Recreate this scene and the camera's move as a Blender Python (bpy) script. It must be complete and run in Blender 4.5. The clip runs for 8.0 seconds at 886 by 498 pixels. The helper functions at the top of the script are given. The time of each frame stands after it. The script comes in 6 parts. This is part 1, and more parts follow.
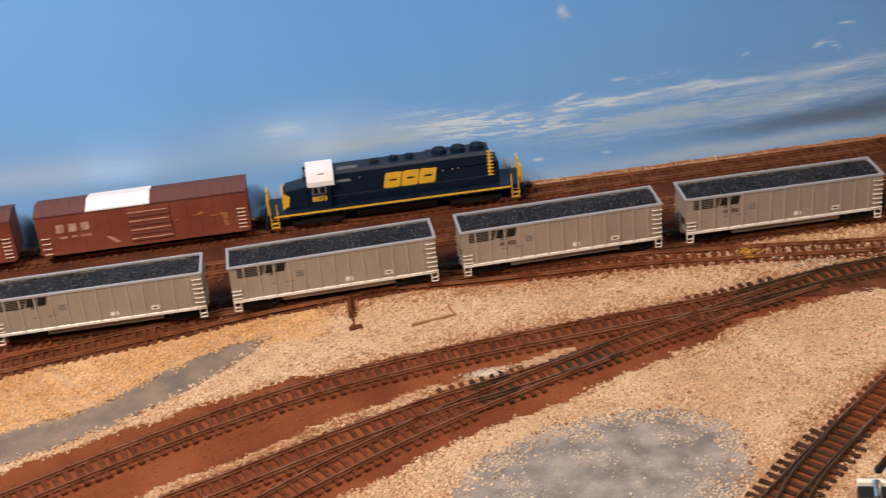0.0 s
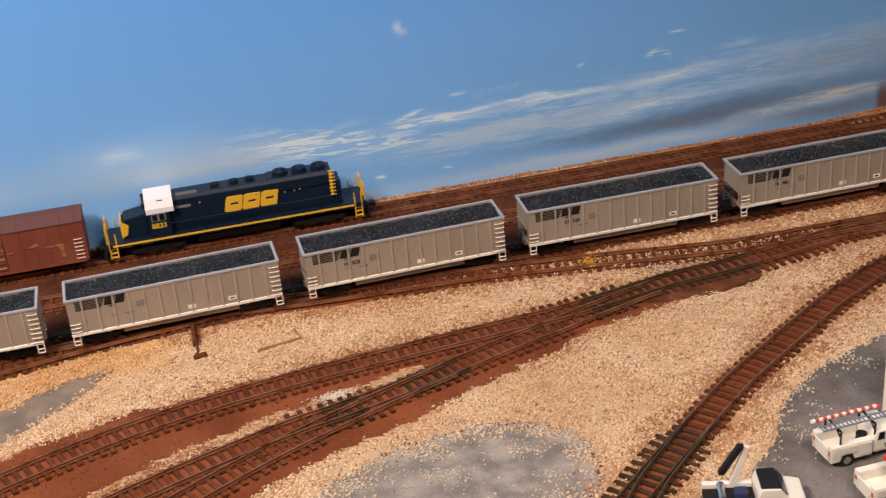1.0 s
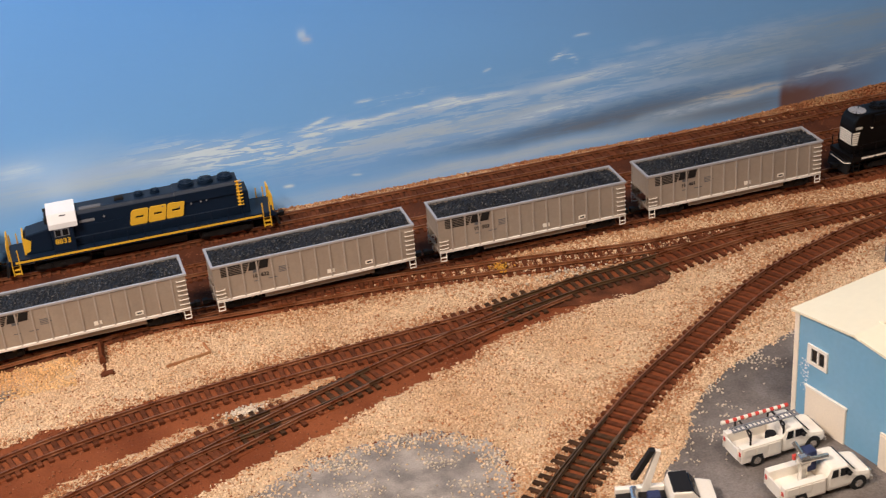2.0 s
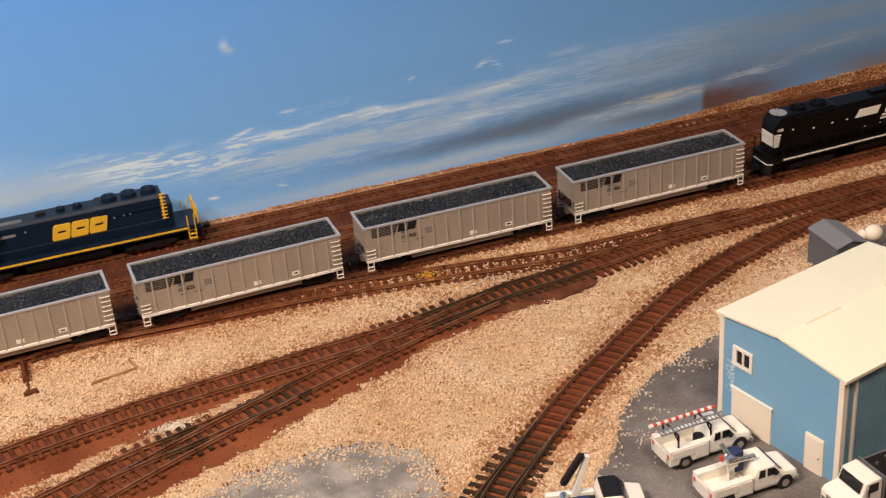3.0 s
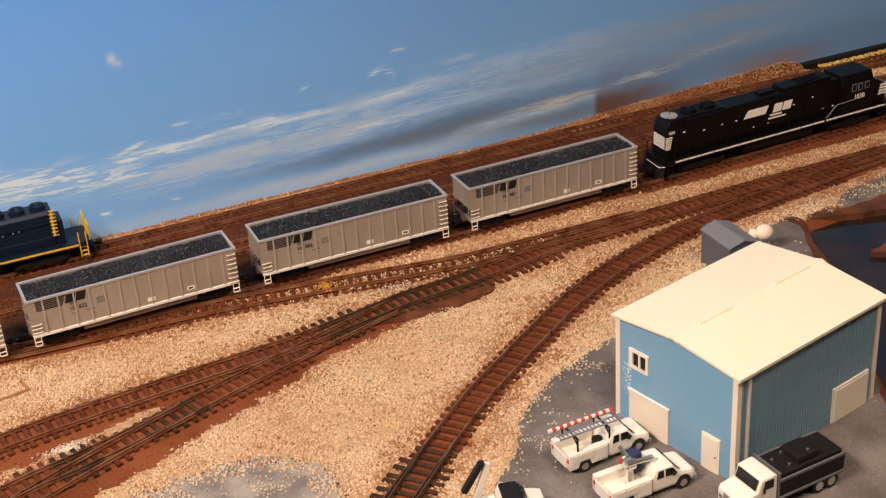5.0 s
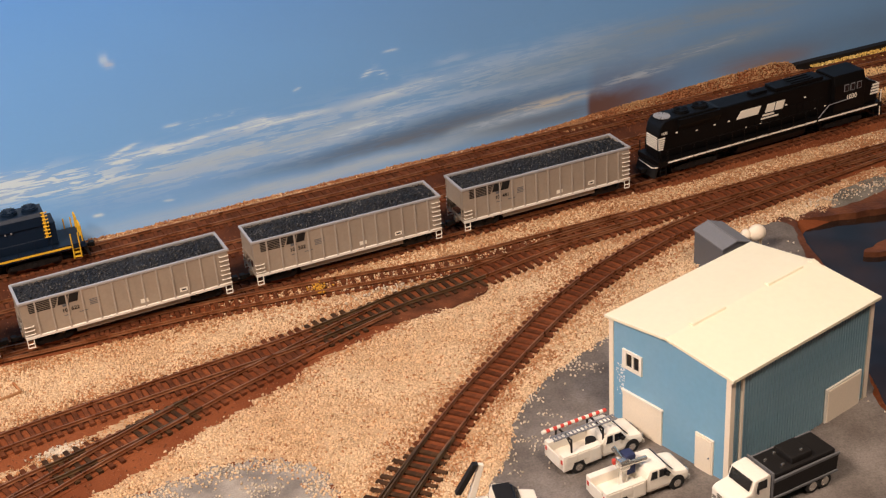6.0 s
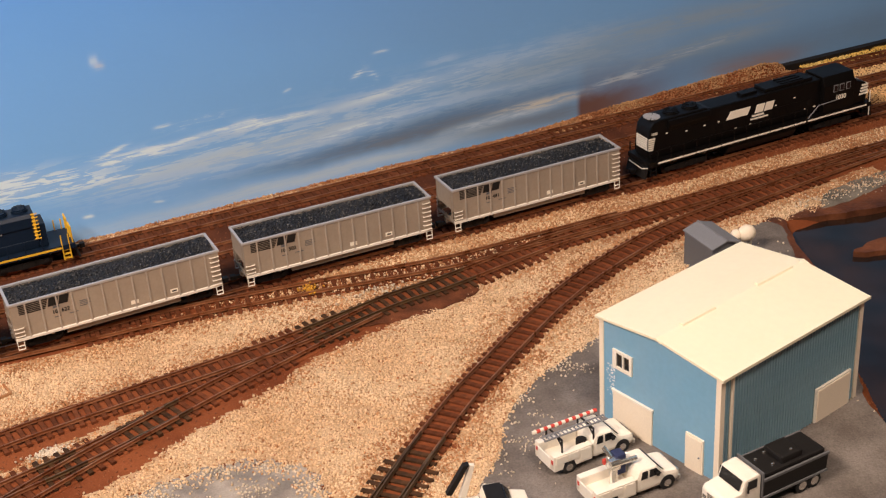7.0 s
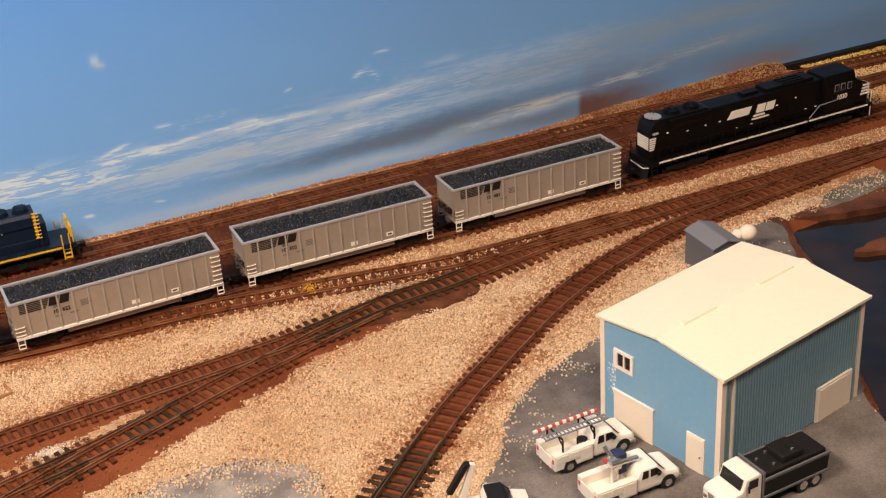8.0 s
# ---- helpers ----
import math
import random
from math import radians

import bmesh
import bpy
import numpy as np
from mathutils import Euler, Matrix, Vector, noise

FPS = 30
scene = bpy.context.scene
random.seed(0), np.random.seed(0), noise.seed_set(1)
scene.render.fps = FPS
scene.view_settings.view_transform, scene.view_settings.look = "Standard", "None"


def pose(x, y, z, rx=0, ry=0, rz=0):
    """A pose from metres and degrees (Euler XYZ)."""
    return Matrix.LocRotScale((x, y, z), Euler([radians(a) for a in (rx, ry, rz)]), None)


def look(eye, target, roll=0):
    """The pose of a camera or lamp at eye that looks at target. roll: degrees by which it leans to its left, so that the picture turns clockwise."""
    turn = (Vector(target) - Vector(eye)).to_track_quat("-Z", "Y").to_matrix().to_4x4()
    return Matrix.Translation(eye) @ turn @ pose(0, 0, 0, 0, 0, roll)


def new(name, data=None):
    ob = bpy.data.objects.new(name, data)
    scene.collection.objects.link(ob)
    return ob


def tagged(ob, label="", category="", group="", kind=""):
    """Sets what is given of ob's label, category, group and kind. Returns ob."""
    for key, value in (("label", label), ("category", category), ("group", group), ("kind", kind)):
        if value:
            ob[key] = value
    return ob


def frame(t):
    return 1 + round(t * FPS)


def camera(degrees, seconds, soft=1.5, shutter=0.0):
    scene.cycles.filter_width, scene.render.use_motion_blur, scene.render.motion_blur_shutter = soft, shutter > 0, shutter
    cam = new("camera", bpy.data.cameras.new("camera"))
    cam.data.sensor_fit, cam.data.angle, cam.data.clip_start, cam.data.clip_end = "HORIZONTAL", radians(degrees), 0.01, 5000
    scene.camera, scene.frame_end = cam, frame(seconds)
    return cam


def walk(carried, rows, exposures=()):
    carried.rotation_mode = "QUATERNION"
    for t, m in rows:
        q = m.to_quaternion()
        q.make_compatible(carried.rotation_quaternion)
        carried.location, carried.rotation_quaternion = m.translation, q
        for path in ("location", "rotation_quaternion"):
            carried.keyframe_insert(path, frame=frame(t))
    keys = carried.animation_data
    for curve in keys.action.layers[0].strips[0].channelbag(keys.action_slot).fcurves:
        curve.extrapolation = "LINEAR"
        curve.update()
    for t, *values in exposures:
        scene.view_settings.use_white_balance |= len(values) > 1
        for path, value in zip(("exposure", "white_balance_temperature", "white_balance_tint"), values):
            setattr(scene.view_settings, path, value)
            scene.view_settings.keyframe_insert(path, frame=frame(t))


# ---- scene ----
cam = camera(35.3, 8.0, soft=1.25, shutter=0.3)
PATH = [
    (0, (-0.275, -0.99, 0.55), (-0.14, 0.779, -0.374), -5.7),
    (0.5, (-0.265, -0.985, 0.55), (-0.01, 0.77, -0.374), -5.5),
    (1, (-0.261, -0.984, 0.55), (0.074, 0.758, -0.374), -5.2),
    (1.5, (-0.258, -0.98, 0.553), (0.141, 0.745, -0.377), -4.9),
    (3, (-0.248, -0.976, 0.553), (0.295, 0.708, -0.379), -4.5),
    (3.5, (-0.246, -0.975, 0.552), (0.345, 0.693, -0.38), -4.3),
    (4, (-0.243, -0.975, 0.553), (0.389, 0.678, -0.38), -4.2),
    (4.5, (-0.241, -0.975, 0.552), (0.42, 0.667, -0.38), -4.0),
    (6, (-0.241, -0.974, 0.553), (0.441, 0.659, -0.38), -3.9),
    (6.5, (-0.241, -0.975, 0.553), (0.452, 0.653, -0.379), -3.8),
    (7, (-0.241, -0.975, 0.553), (0.453, 0.653, -0.379), -3.8),
    (7.5, (-0.241, -0.975, 0.552), (0.452, 0.654, -0.379), -3.8),
    (8, (-0.241, -0.975, 0.552), (0.452, 0.654, -0.379), -3.8),
]
walk(cam, [(t, look(eye, target, roll)) for t, eye, target, roll in PATH], exposures=((0.0, 0.11, 6080, 14), (1.5, 0.15, 6100, 14), (3.0, 0.22, 6320, 14), (4.0, 0.25, 6500, 15), (8.0, 0.30, 6650, 16)))

# ---- world and room lamps ----
world = bpy.data.worlds.new("room_air")
scene.world = world
world.use_nodes = True
world.node_tree.nodes["Background"].inputs[0].default_value = (1.0, 0.9, 0.78, 1)
world.node_tree.nodes["Background"].inputs[1].default_value = 0.03


def area_lamp(name, eye, target, size, power, colour):
    data = bpy.data.lights.new(name, "AREA")
    data.shape, data.size, data.size_y = "RECTANGLE", size[0], size[1]
    data.energy, data.color = power, colour
    ob = new(name, data)
    ob.matrix_world = look(eye, target)
    return ob


WARM = (1.0, 0.84, 0.69)
# Neither lamp is seen: the left follows the shading, the right is added fill.
LAMPS = [((-0.95, -0.66, 1.33), (0.5, 0.35), 43.0), ((0.22, -0.98, 1.33), (0.5, 0.35), 15.5)]
for eye, size, power in LAMPS:
    area_lamp("unseen_ceiling_lamp", eye, (eye[0] * 0.3, eye[1] * 0.5, 0), size, power, WARM)


# ---- materials ----
def material(name, base, rough=0.6, metal=0.0, vary=0.12, grain=700.0, blotch=45.0, bump=0.0, second=None, spread=0.5, coat=0.0, island=0.0, objvary=0.0, sheen=0.25):
    """A base colour with fine grain and broad blotches (object space, metres), an optional second colour in the blotches."""
    m = bpy.data.materials.new(name)
    m.use_nodes = True
    nt = m.node_tree
    b = nt.nodes["Principled BSDF"]
    co = nt.nodes.new("ShaderNodeTexCoord").outputs["Object"]

    def noise_tex(scale, detail=3.0):
        n = nt.nodes.new("ShaderNodeTexNoise")
        n.inputs["Scale"].default_value, n.inputs["Detail"].default_value = scale, detail
        nt.links.new(co, n.inputs["Vector"])
        return n.outputs["Fac"]

    def maths(op, a, bval):
        n = nt.nodes.new("ShaderNodeMath")
        n.operation = op
        for sock, v in zip(n.inputs, (a, bval)):
            if isinstance(v, (int, float)):
                sock.default_value = v
            else:
                nt.links.new(v, sock)
        return n.outputs[0]

    fine, broad = noise_tex(grain), noise_tex(blotch, 4.0)
    ramp = nt.nodes.new("ShaderNodeValToRGB")
    ramp.color_ramp.elements[0].position, ramp.color_ramp.elements[1].position = 0.5 - spread * 0.3, 0.5 + spread * 0.3
    ramp.color_ramp.elements[0].color = (*base, 1)
    ramp.color_ramp.elements[1].color = (*(second or base), 1)
    nt.links.new(broad, ramp.inputs[0])
    value = maths("ADD", maths("MULTIPLY", maths("SUBTRACT", fine, 0.5), 2.4 * vary), 1.0)
    value = maths("ADD", value, maths("MULTIPLY", maths("SUBTRACT", broad, 0.5), vary))
    if island:
        g = nt.nodes.new("ShaderNodeNewGeometry")
        value = maths("ADD", value, maths("MULTIPLY", maths("SUBTRACT", g.outputs["Random Per Island"], 0.5), island))
    if objvary:
        g = nt.nodes.new("ShaderNodeObjectInfo")
        value = maths("ADD", value, maths("MULTIPLY", maths("SUBTRACT", g.outputs["Random"], 0.5), objvary))
    mul = nt.nodes.new("ShaderNodeVectorMath")
    mul.operation = "SCALE"
    nt.links.new(ramp.outputs[0], mul.inputs[0])
    nt.links.new(value, mul.inputs["Scale"])
    nt.links.new(mul.outputs[0], b.inputs["Base Color"])
    r = maths("ADD", maths("MULTIPLY", maths("SUBTRACT", broad, 0.5), 0.25), rough)
    nt.links.new(r, b.inputs["Roughness"])
    b.inputs["Metallic"].default_value = metal
    b.inputs["Coat Weight"].default_value = coat
    b.inputs["Specular IOR Level"].default_value = sheen
    if bump:
        bp = nt.nodes.new("ShaderNodeBump")
        bp.inputs["Strength"].default_value, bp.inputs["Distance"].default_value = bump, 0.001
        nt.links.new(fine, bp.inputs["Height"])
        nt.links.new(bp.outputs[0], b.inputs["Normal"])
    return m


M_DIRT = material("rust_brown_dirt", (0.165, 0.044, 0.016), 0.95, vary=0.3, grain=900, blotch=18, bump=0.6, second=(0.235, 0.070, 0.026), sheen=0.1)
M_BALLAST = material("tan_ballast", (0.66, 0.44, 0.255), 0.95, vary=0.14, grain=500, blotch=12, island=0.34, second=(0.72, 0.53, 0.34))
M_BROWNSTONE = material("brown_gravel", (0.30, 0.12, 0.05), 0.95, vary=0.2, grain=600, blotch=25, island=0.6, second=(0.40, 0.23, 0.11))
M_ASPHALT = material("grey_asphalt", (0.125, 0.103, 0.088), 0.85, vary=0.4, grain=700, blotch=30, bump=0.6, second=(0.20, 0.172, 0.152))
M_ORANGE = material("orange_ballast", (0.66, 0.36, 0.14), 0.95, vary=0.16, grain=500, blotch=14, island=0.4, second=(0.70, 0.46, 0.22))
M_PAD = material("pale_grey_asphalt", (0.20, 0.175, 0.155), 0.95, vary=0.35, grain=900, blotch=60, bump=0.5, second=(0.34, 0.295, 0.25))
M_STRIP = material("dusty_grey_road", (0.17, 0.135, 0.105), 0.95, vary=0.3, grain=1100, blotch=40, bump=0.4, second=(0.27, 0.20, 0.14))
M_SAND = material("tan_sand_bed", (0.47, 0.28, 0.145), 0.95, vary=0.35, grain=900, blotch=14, bump=0.8, second=(0.53, 0.375, 0.225))
M_SPECK = material("pale_crumbs", (0.60, 0.50, 0.38), 0.9, vary=0.2, island=0.5)
M_TIE = material("brown_tie", (0.092, 0.029, 0.012), 0.85, vary=0.35, grain=900, blotch=120, second=(0.14, 0.043, 0.018), objvary=0.5, sheen=0.1)
M_DARKTIE = material("oiled_tie", (0.038, 0.020, 0.010), 0.7, vary=0.3, grain=900, blotch=120, second=(0.075, 0.034, 0.015), objvary=0.5, sheen=0.12)
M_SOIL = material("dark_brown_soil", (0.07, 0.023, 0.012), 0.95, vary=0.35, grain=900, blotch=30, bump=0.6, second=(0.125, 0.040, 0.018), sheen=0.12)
M_BED = material("dark_soil_bed", (0.085, 0.03, 0.014), 0.95, vary=0.4, grain=900, blotch=70, bump=0.7, second=(0.17, 0.056, 0.024), sheen=0.12)
M_RAIL = material("rusty_rail", (0.28, 0.105, 0.045), 0.30, metal=0.6, vary=0.25, grain=300, blotch=60, second=(0.42, 0.20, 0.10))
M_OILRAIL = material("dull_oiled_rail", (0.21, 0.13, 0.065), 0.38, metal=0.6, vary=0.2, grain=300, blotch=60, second=(0.12, 0.062, 0.032))
M_HOPPER = material("hopper_silver_tan", (0.335, 0.272, 0.212), 0.46, metal=0.1, vary=0.09, grain=500, blotch=30, second=(0.385, 0.315, 0.245))
# Ribs share the body tan; their lit edges are put into this paler colour.
M_RIB = material("hopper_tan_lit_ribs", (0.43, 0.37, 0.31), 0.45, metal=0.1, vary=0.06)
# The highlight line along the sill is put into this near-white colour.
M_SILL = material("hopper_sill_highlight", (0.80, 0.74, 0.65), 0.4, metal=0.1, vary=0.06)
M_RIM = material("hopper_rim_silver", (0.50, 0.48, 0.47), 0.4, metal=0.35, vary=0.06)
M_WHITE = material("white_enamel", (0.88, 0.81, 0.69), 0.4, vary=0.05, sheen=0.5)
M_PAPER = material("white_paper", (0.86, 0.84, 0.82), 0.8, vary=0.03)
M_COAL = material("black_coal", (0.010, 0.010, 0.011), 0.5, vary=0.5, grain=900, bump=0.6, second=(0.02, 0.02, 0.021))
# Sparkle on the coal: put partly into paler lump colours, partly into gloss.
M_COALBRIGHT = material("coal_painted_glint", (0.085, 0.082, 0.078), 0.2, vary=0.3, island=1.9, sheen=0.5)
M_BLACK = material("black_plastic", (0.011, 0.0095, 0.009), 0.6, vary=0.25, sheen=0.3)
M_WHEEL = material("dark_wheel", (0.035, 0.026, 0.022), 0.45, metal=0.4, vary=0.2)
M_NAVY = material("navy_blue_paint", (0.0055, 0.014, 0.031), 0.42, vary=0.14, grain=300, sheen=0.3)
M_YELLOW = material("yellow_paint", (0.78, 0.45, 0.035), 0.5, vary=0.08)
M_OCHRE = material("faded_ochre", (0.42, 0.19, 0.06), 0.7, vary=0.2, blotch=200, second=(0.25, 0.08, 0.035))
M_NSBLACK = material("gloss_black_paint", (0.0036, 0.0032, 0.0033), 0.42, vary=0.2, grain=300, sheen=0.25)
M_BOXCAR = material("boxcar_red_brown", (0.20, 0.05, 0.028), 0.7, vary=0.1, grain=400, blotch=40, second=(0.235, 0.066, 0.036))
M_BOXROOF = material("boxcar_roof_brown", (0.135, 0.055, 0.045), 0.7, vary=0.1, grain=400, blotch=40)
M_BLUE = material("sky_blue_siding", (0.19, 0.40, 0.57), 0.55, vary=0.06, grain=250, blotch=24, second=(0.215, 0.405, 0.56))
M_CREAM = material("cream_roof_plastic", (0.86, 0.80, 0.60), 0.55, vary=0.03, grain=200, sheen=0.5)
M_TRIM = material("cream_trim", (0.88, 0.76, 0.60), 0.55, vary=0.06)
M_GLASS = material("dark_glass", (0.012, 0.013, 0.015), 0.12, vary=0.1, sheen=0.5)
M_GREY = material("grey_plastic", (0.13, 0.13, 0.135), 0.6, vary=0.1)
M_RUSTSTONE = material("rust_stained_ballast", (0.37, 0.155, 0.065), 0.95, vary=0.2, grain=500, blotch=20, island=0.5, second=(0.47, 0.25, 0.12))
M_GREYSOIL = material("grey_green_soil", (0.12, 0.105, 0.085), 0.95, vary=0.35, grain=500, blotch=40, bump=0.6, second=(0.20, 0.175, 0.14))
# Siding blue greyed to carry the shade and warm bounce on one side.
M_BLUE_SHADED = material("blue_siding_shaded_side", (0.21, 0.36, 0.44), 0.38, vary=0.10, grain=250, blotch=26, second=(0.245, 0.375, 0.43), sheen=0.5)
M_YELLOWSTONE = material("yellow_ballast", (0.74, 0.47, 0.11), 0.95, vary=0.2, grain=500, island=0.5, second=(0.78, 0.58, 0.22))
M_RUSTGRAVEL = material("rust_gravel", (0.19, 0.058, 0.023), 0.95, vary=0.2, grain=600, blotch=25, island=0.6, second=(0.28, 0.11, 0.05))
M_FADED = material("faded_tan_lettering", (0.60, 0.38, 0.28), 0.7, vary=0.25, grain=500, blotch=160, second=(0.36, 0.16, 0.10))
M_GREYROOF = material("grey_roof", (0.2, 0.2, 0.21), 0.6, vary=0.1)
M_TYRE = material("black_rubber", (0.02, 0.02, 0.02), 0.7, vary=0.2)
M_CHROME = material("chrome", (0.7, 0.68, 0.64), 0.25, metal=0.9, vary=0.05, sheen=0.5)
M_RED = material("red_paint", (0.62, 0.07, 0.05), 0.5, vary=0.08)
M_DENIM = material("blue_cloth", (0.03, 0.04, 0.10), 0.8, vary=0.25)
M_WATER = material("dark_resin_water", (0.010, 0.009, 0.009), 0.10, vary=0.3, grain=60, blotch=22, bump=0.12, second=(0.030, 0.014, 0.007), coat=0.4, sheen=0.5)
M_MUD = material("dark_brown_mud", (0.075, 0.026, 0.013), 0.5, vary=0.35, grain=300, blotch=40, bump=0.6, second=(0.16, 0.055, 0.023))
M_FLOWER = material("ochre_scenic_foam", (0.6, 0.30, 0.04), 0.9, vary=0.2, island=0.4)
# Walls and ceiling stay out of view; kept dark to cut bounce light.
M_WALL = material("room_wall_paint", (0.18, 0.16, 0.145), 0.9, vary=0.05, grain=60, blotch=2)
M_FLOOR = material("room_floor", (0.18, 0.15, 0.12), 0.8, vary=0.1, grain=60, blotch=3)
M_WOOD = material("bench_wood", (0.35, 0.22, 0.12), 0.7, vary=0.15, grain=80, blotch=6)


def sky_material():
    """Hand-painted sky: blue paler towards the bottom, dragged white cloud streaks, grey-brown haze to one end;
    brighter left and dimmer right light mixed in.
    """
    m = bpy.data.materials.new("painted_sky")
    m.use_nodes = True
    nt = m.node_tree
    b = nt.nodes["Principled BSDF"]
    b.inputs["Roughness"].default_value = 0.75
    co = nt.nodes.new("ShaderNodeTexCoord").outputs["Object"]
    sep = nt.nodes.new("ShaderNodeSeparateXYZ")
    nt.links.new(co, sep.inputs[0])

    def node(kind, **sockets):
        n = nt.nodes.new(kind)
        for k, v in sockets.items():
            if isinstance(v, (int, float, tuple)):
                n.inputs[k].default_value = v
            else:
                nt.links.new(v, n.inputs[k])
        return n

    def maths(op, a, bb=0.0):
        n = nt.nodes.new("ShaderNodeMath")
        n.operation = op
        for sock, v in zip(n.inputs, (a, bb)):
            if isinstance(v, (int, float)):
                sock.default_value = v
            else:
                nt.links.new(v, sock)
        return n.outputs[0]

    def ramp(v, lo, hi):
        n = node("ShaderNodeMapRange", Value=v)
        n.interpolation_type = "SMOOTHSTEP"
        n.inputs["From Min"].default_value, n.inputs["From Max"].default_value = lo, hi
        return n.outputs[0]

    def mix(f, a, bb):
        n = nt.nodes.new("ShaderNodeMix")
        n.data_type = "RGBA"
        for sock, v in ((n.inputs[0], f), (n.inputs[6], a), (n.inputs[7], bb)):
            if isinstance(v, (int, float, tuple)):
                sock.default_value = v
            else:
                nt.links.new(v, sock)
        return n.outputs[2]

    def streak(sx, sz, detail, off=0.0, dist=0.4):
        mp = node("ShaderNodeMapping", Vector=co, Location=(off, 0, off), Rotation=(0, radians(3), 0), Scale=(sx, 1, sz))
        return node("ShaderNodeTexNoise", Vector=mp.outputs[0], Scale=1.0, Detail=detail, Distortion=dist).outputs["Fac"]

    x, z = sep.outputs["X"], sep.outputs["Z"]
    col = mix(ramp(z, 0.0, 0.26), (0.225, 0.52, 0.96, 1), (0.12, 0.375, 0.92, 1))
    # Greyer blue to the right, with the dimmer light there mixed in.
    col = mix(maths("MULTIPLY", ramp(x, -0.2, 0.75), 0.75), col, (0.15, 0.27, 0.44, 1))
    col = mix(maths("MULTIPLY", ramp(streak(3, 6, 2.0, 3.1), 0.35, 0.7), 0.3), col, (0.18, 0.48, 0.97, 1))
    # Left end lightened: the stronger light there is put into the paint.
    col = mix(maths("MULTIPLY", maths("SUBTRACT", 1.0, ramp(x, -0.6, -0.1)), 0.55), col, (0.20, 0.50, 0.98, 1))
    brush, fine = streak(14, 170, 5.0, 7.3, 1.2), streak(45, 420, 5.0, 2.9, 1.0)
    patchy = streak(30, 60, 4.0, 5.7, 0.6)
    drift = maths("MULTIPLY", maths("SUBTRACT", streak(11, 14, 3.0, 4.4), 0.5), 0.012)
    bristles = maths("ADD", maths("ADD", maths("MULTIPLY", brush, 0.45), maths("MULTIPLY", fine, 0.35)), maths("MULTIPLY", patchy, 0.2))

    def stroke(colour, x0, z0, length, thick, strength, slope=0.0, dry=0.6):
        """One dragged brush mark: a long lens shape with blunt ends, broken by the bristle streaks."""
        nonlocal col
        dx = maths("SUBTRACT", x, x0)
        dz = maths("SUBTRACT", maths("ADD", z, drift), maths("ADD", maths("MULTIPLY", dx, slope), z0))
        q = maths("ADD", maths("POWER", maths("ABSOLUTE", maths("DIVIDE", dx, length * 1.1)), 3.0), maths("POWER", maths("ABSOLUTE", maths("DIVIDE", dz, thick)), 2.0))
        body = maths("POWER", 2.718, maths("MULTIPLY", q, -1.0))
        bristle = ramp(bristles, 0.49 - 0.16 * (1 - dry), 0.49 + 0.045)
        bristle = maths("ADD", maths("MULTIPLY", bristle, dry), 1.0 - dry)
        col = mix(maths("MINIMUM", maths("MULTIPLY", maths("MULTIPLY", body, bristle), strength), 1.0), col, colour)

    PALE, WHITE, CREAM = (0.40, 0.60, 0.88, 1), (0.70, 0.86, 0.99, 1), (0.48, 0.635, 0.80, 1)
    SLATE, DUSK, BLUEGREY, HAZE = (0.11, 0.175, 0.28, 1), (0.165, 0.18, 0.20, 1), (0.13, 0.26, 0.48, 1), (0.27, 0.385, 0.52, 1)
    # broad soft layers first
    stroke((0.27, 0.50, 0.83, 1), -0.46, 0.064, 0.20, 0.028, 0.8, -0.04, 0.1)
    stroke(PALE, -0.53, 0.066, 0.12, 0.014, 0.9, -0.03, 0.3)
    stroke((0.22, 0.47, 0.90, 1), 0.02, 0.028, 0.22, 0.012, 0.7, 0.0, 0.1)
    stroke(BLUEGREY, 0.33, 0.037, 0.12, 0.012, 0.8, 0.02, 0.15)
    stroke(SLATE, 0.20, 0.0265, 0.13, 0.010, 0.75, 0.02, 0.15)
    stroke(DUSK, 0.235, 0.0225, 0.09, 0.0065, 0.65, 0.03, 0.45)
    stroke(DUSK, 0.36, 0.012, 0.10, 0.009, 0.7, 0.0, 0.2)
    stroke(SLATE, 0.72, 0.026, 0.30, 0.022, 0.35, 0.0, 0.15)
    stroke(PALE, 0.02, 0.003, 0.17, 0.008, 0.7, 0.0, 0.3)
    stroke(CREAM, 0.145, 0.0070, 0.13, 0.0055, 0.9, 0.012, 0.3)
    # cloud bank by the blue locomotive
    stroke((0.33, 0.58, 0.93, 1), -0.31, 0.078, 0.065, 0.017, 1.0, 0.05, 0.1)
    stroke(WHITE, -0.318, 0.081, 0.016, 0.006, 0.6, 0.05, 0.5)
    stroke(CREAM, -0.245, 0.062, 0.085, 0.012, 1.15, 0.028, 0.3)
    stroke(PALE, -0.215, 0.068, 0.065, 0.006, 1.0, -0.008, 0.5)
    stroke(WHITE, -0.145, 0.067, 0.06, 0.010, 1.1, -0.10, 0.9)
    stroke(WHITE, -0.125, 0.056, 0.05, 0.007, 1.2, -0.06, 0.9)
    stroke(WHITE, -0.061, 0.050, 0.032, 0.006, 0.9, -0.08, 0.92)
    # long double cloud bank
    stroke(WHITE, 0.05, 0.050, 0.13, 0.020, 0.40, 0.015, 0.95)
    stroke(WHITE, 0.30, 0.066, 0.14, 0.022, 0.30, 0.04, 0.95)
    stroke(CREAM, 0.045, 0.046, 0.095, 0.009, 0.95, 0.012, 0.5)
    stroke(CREAM, 0.145, 0.049, 0.050, 0.008, 0.85, 0.03, 0.5)
    stroke(PALE, -0.02, 0.041, 0.06, 0.005, 0.9, -0.02, 0.8)
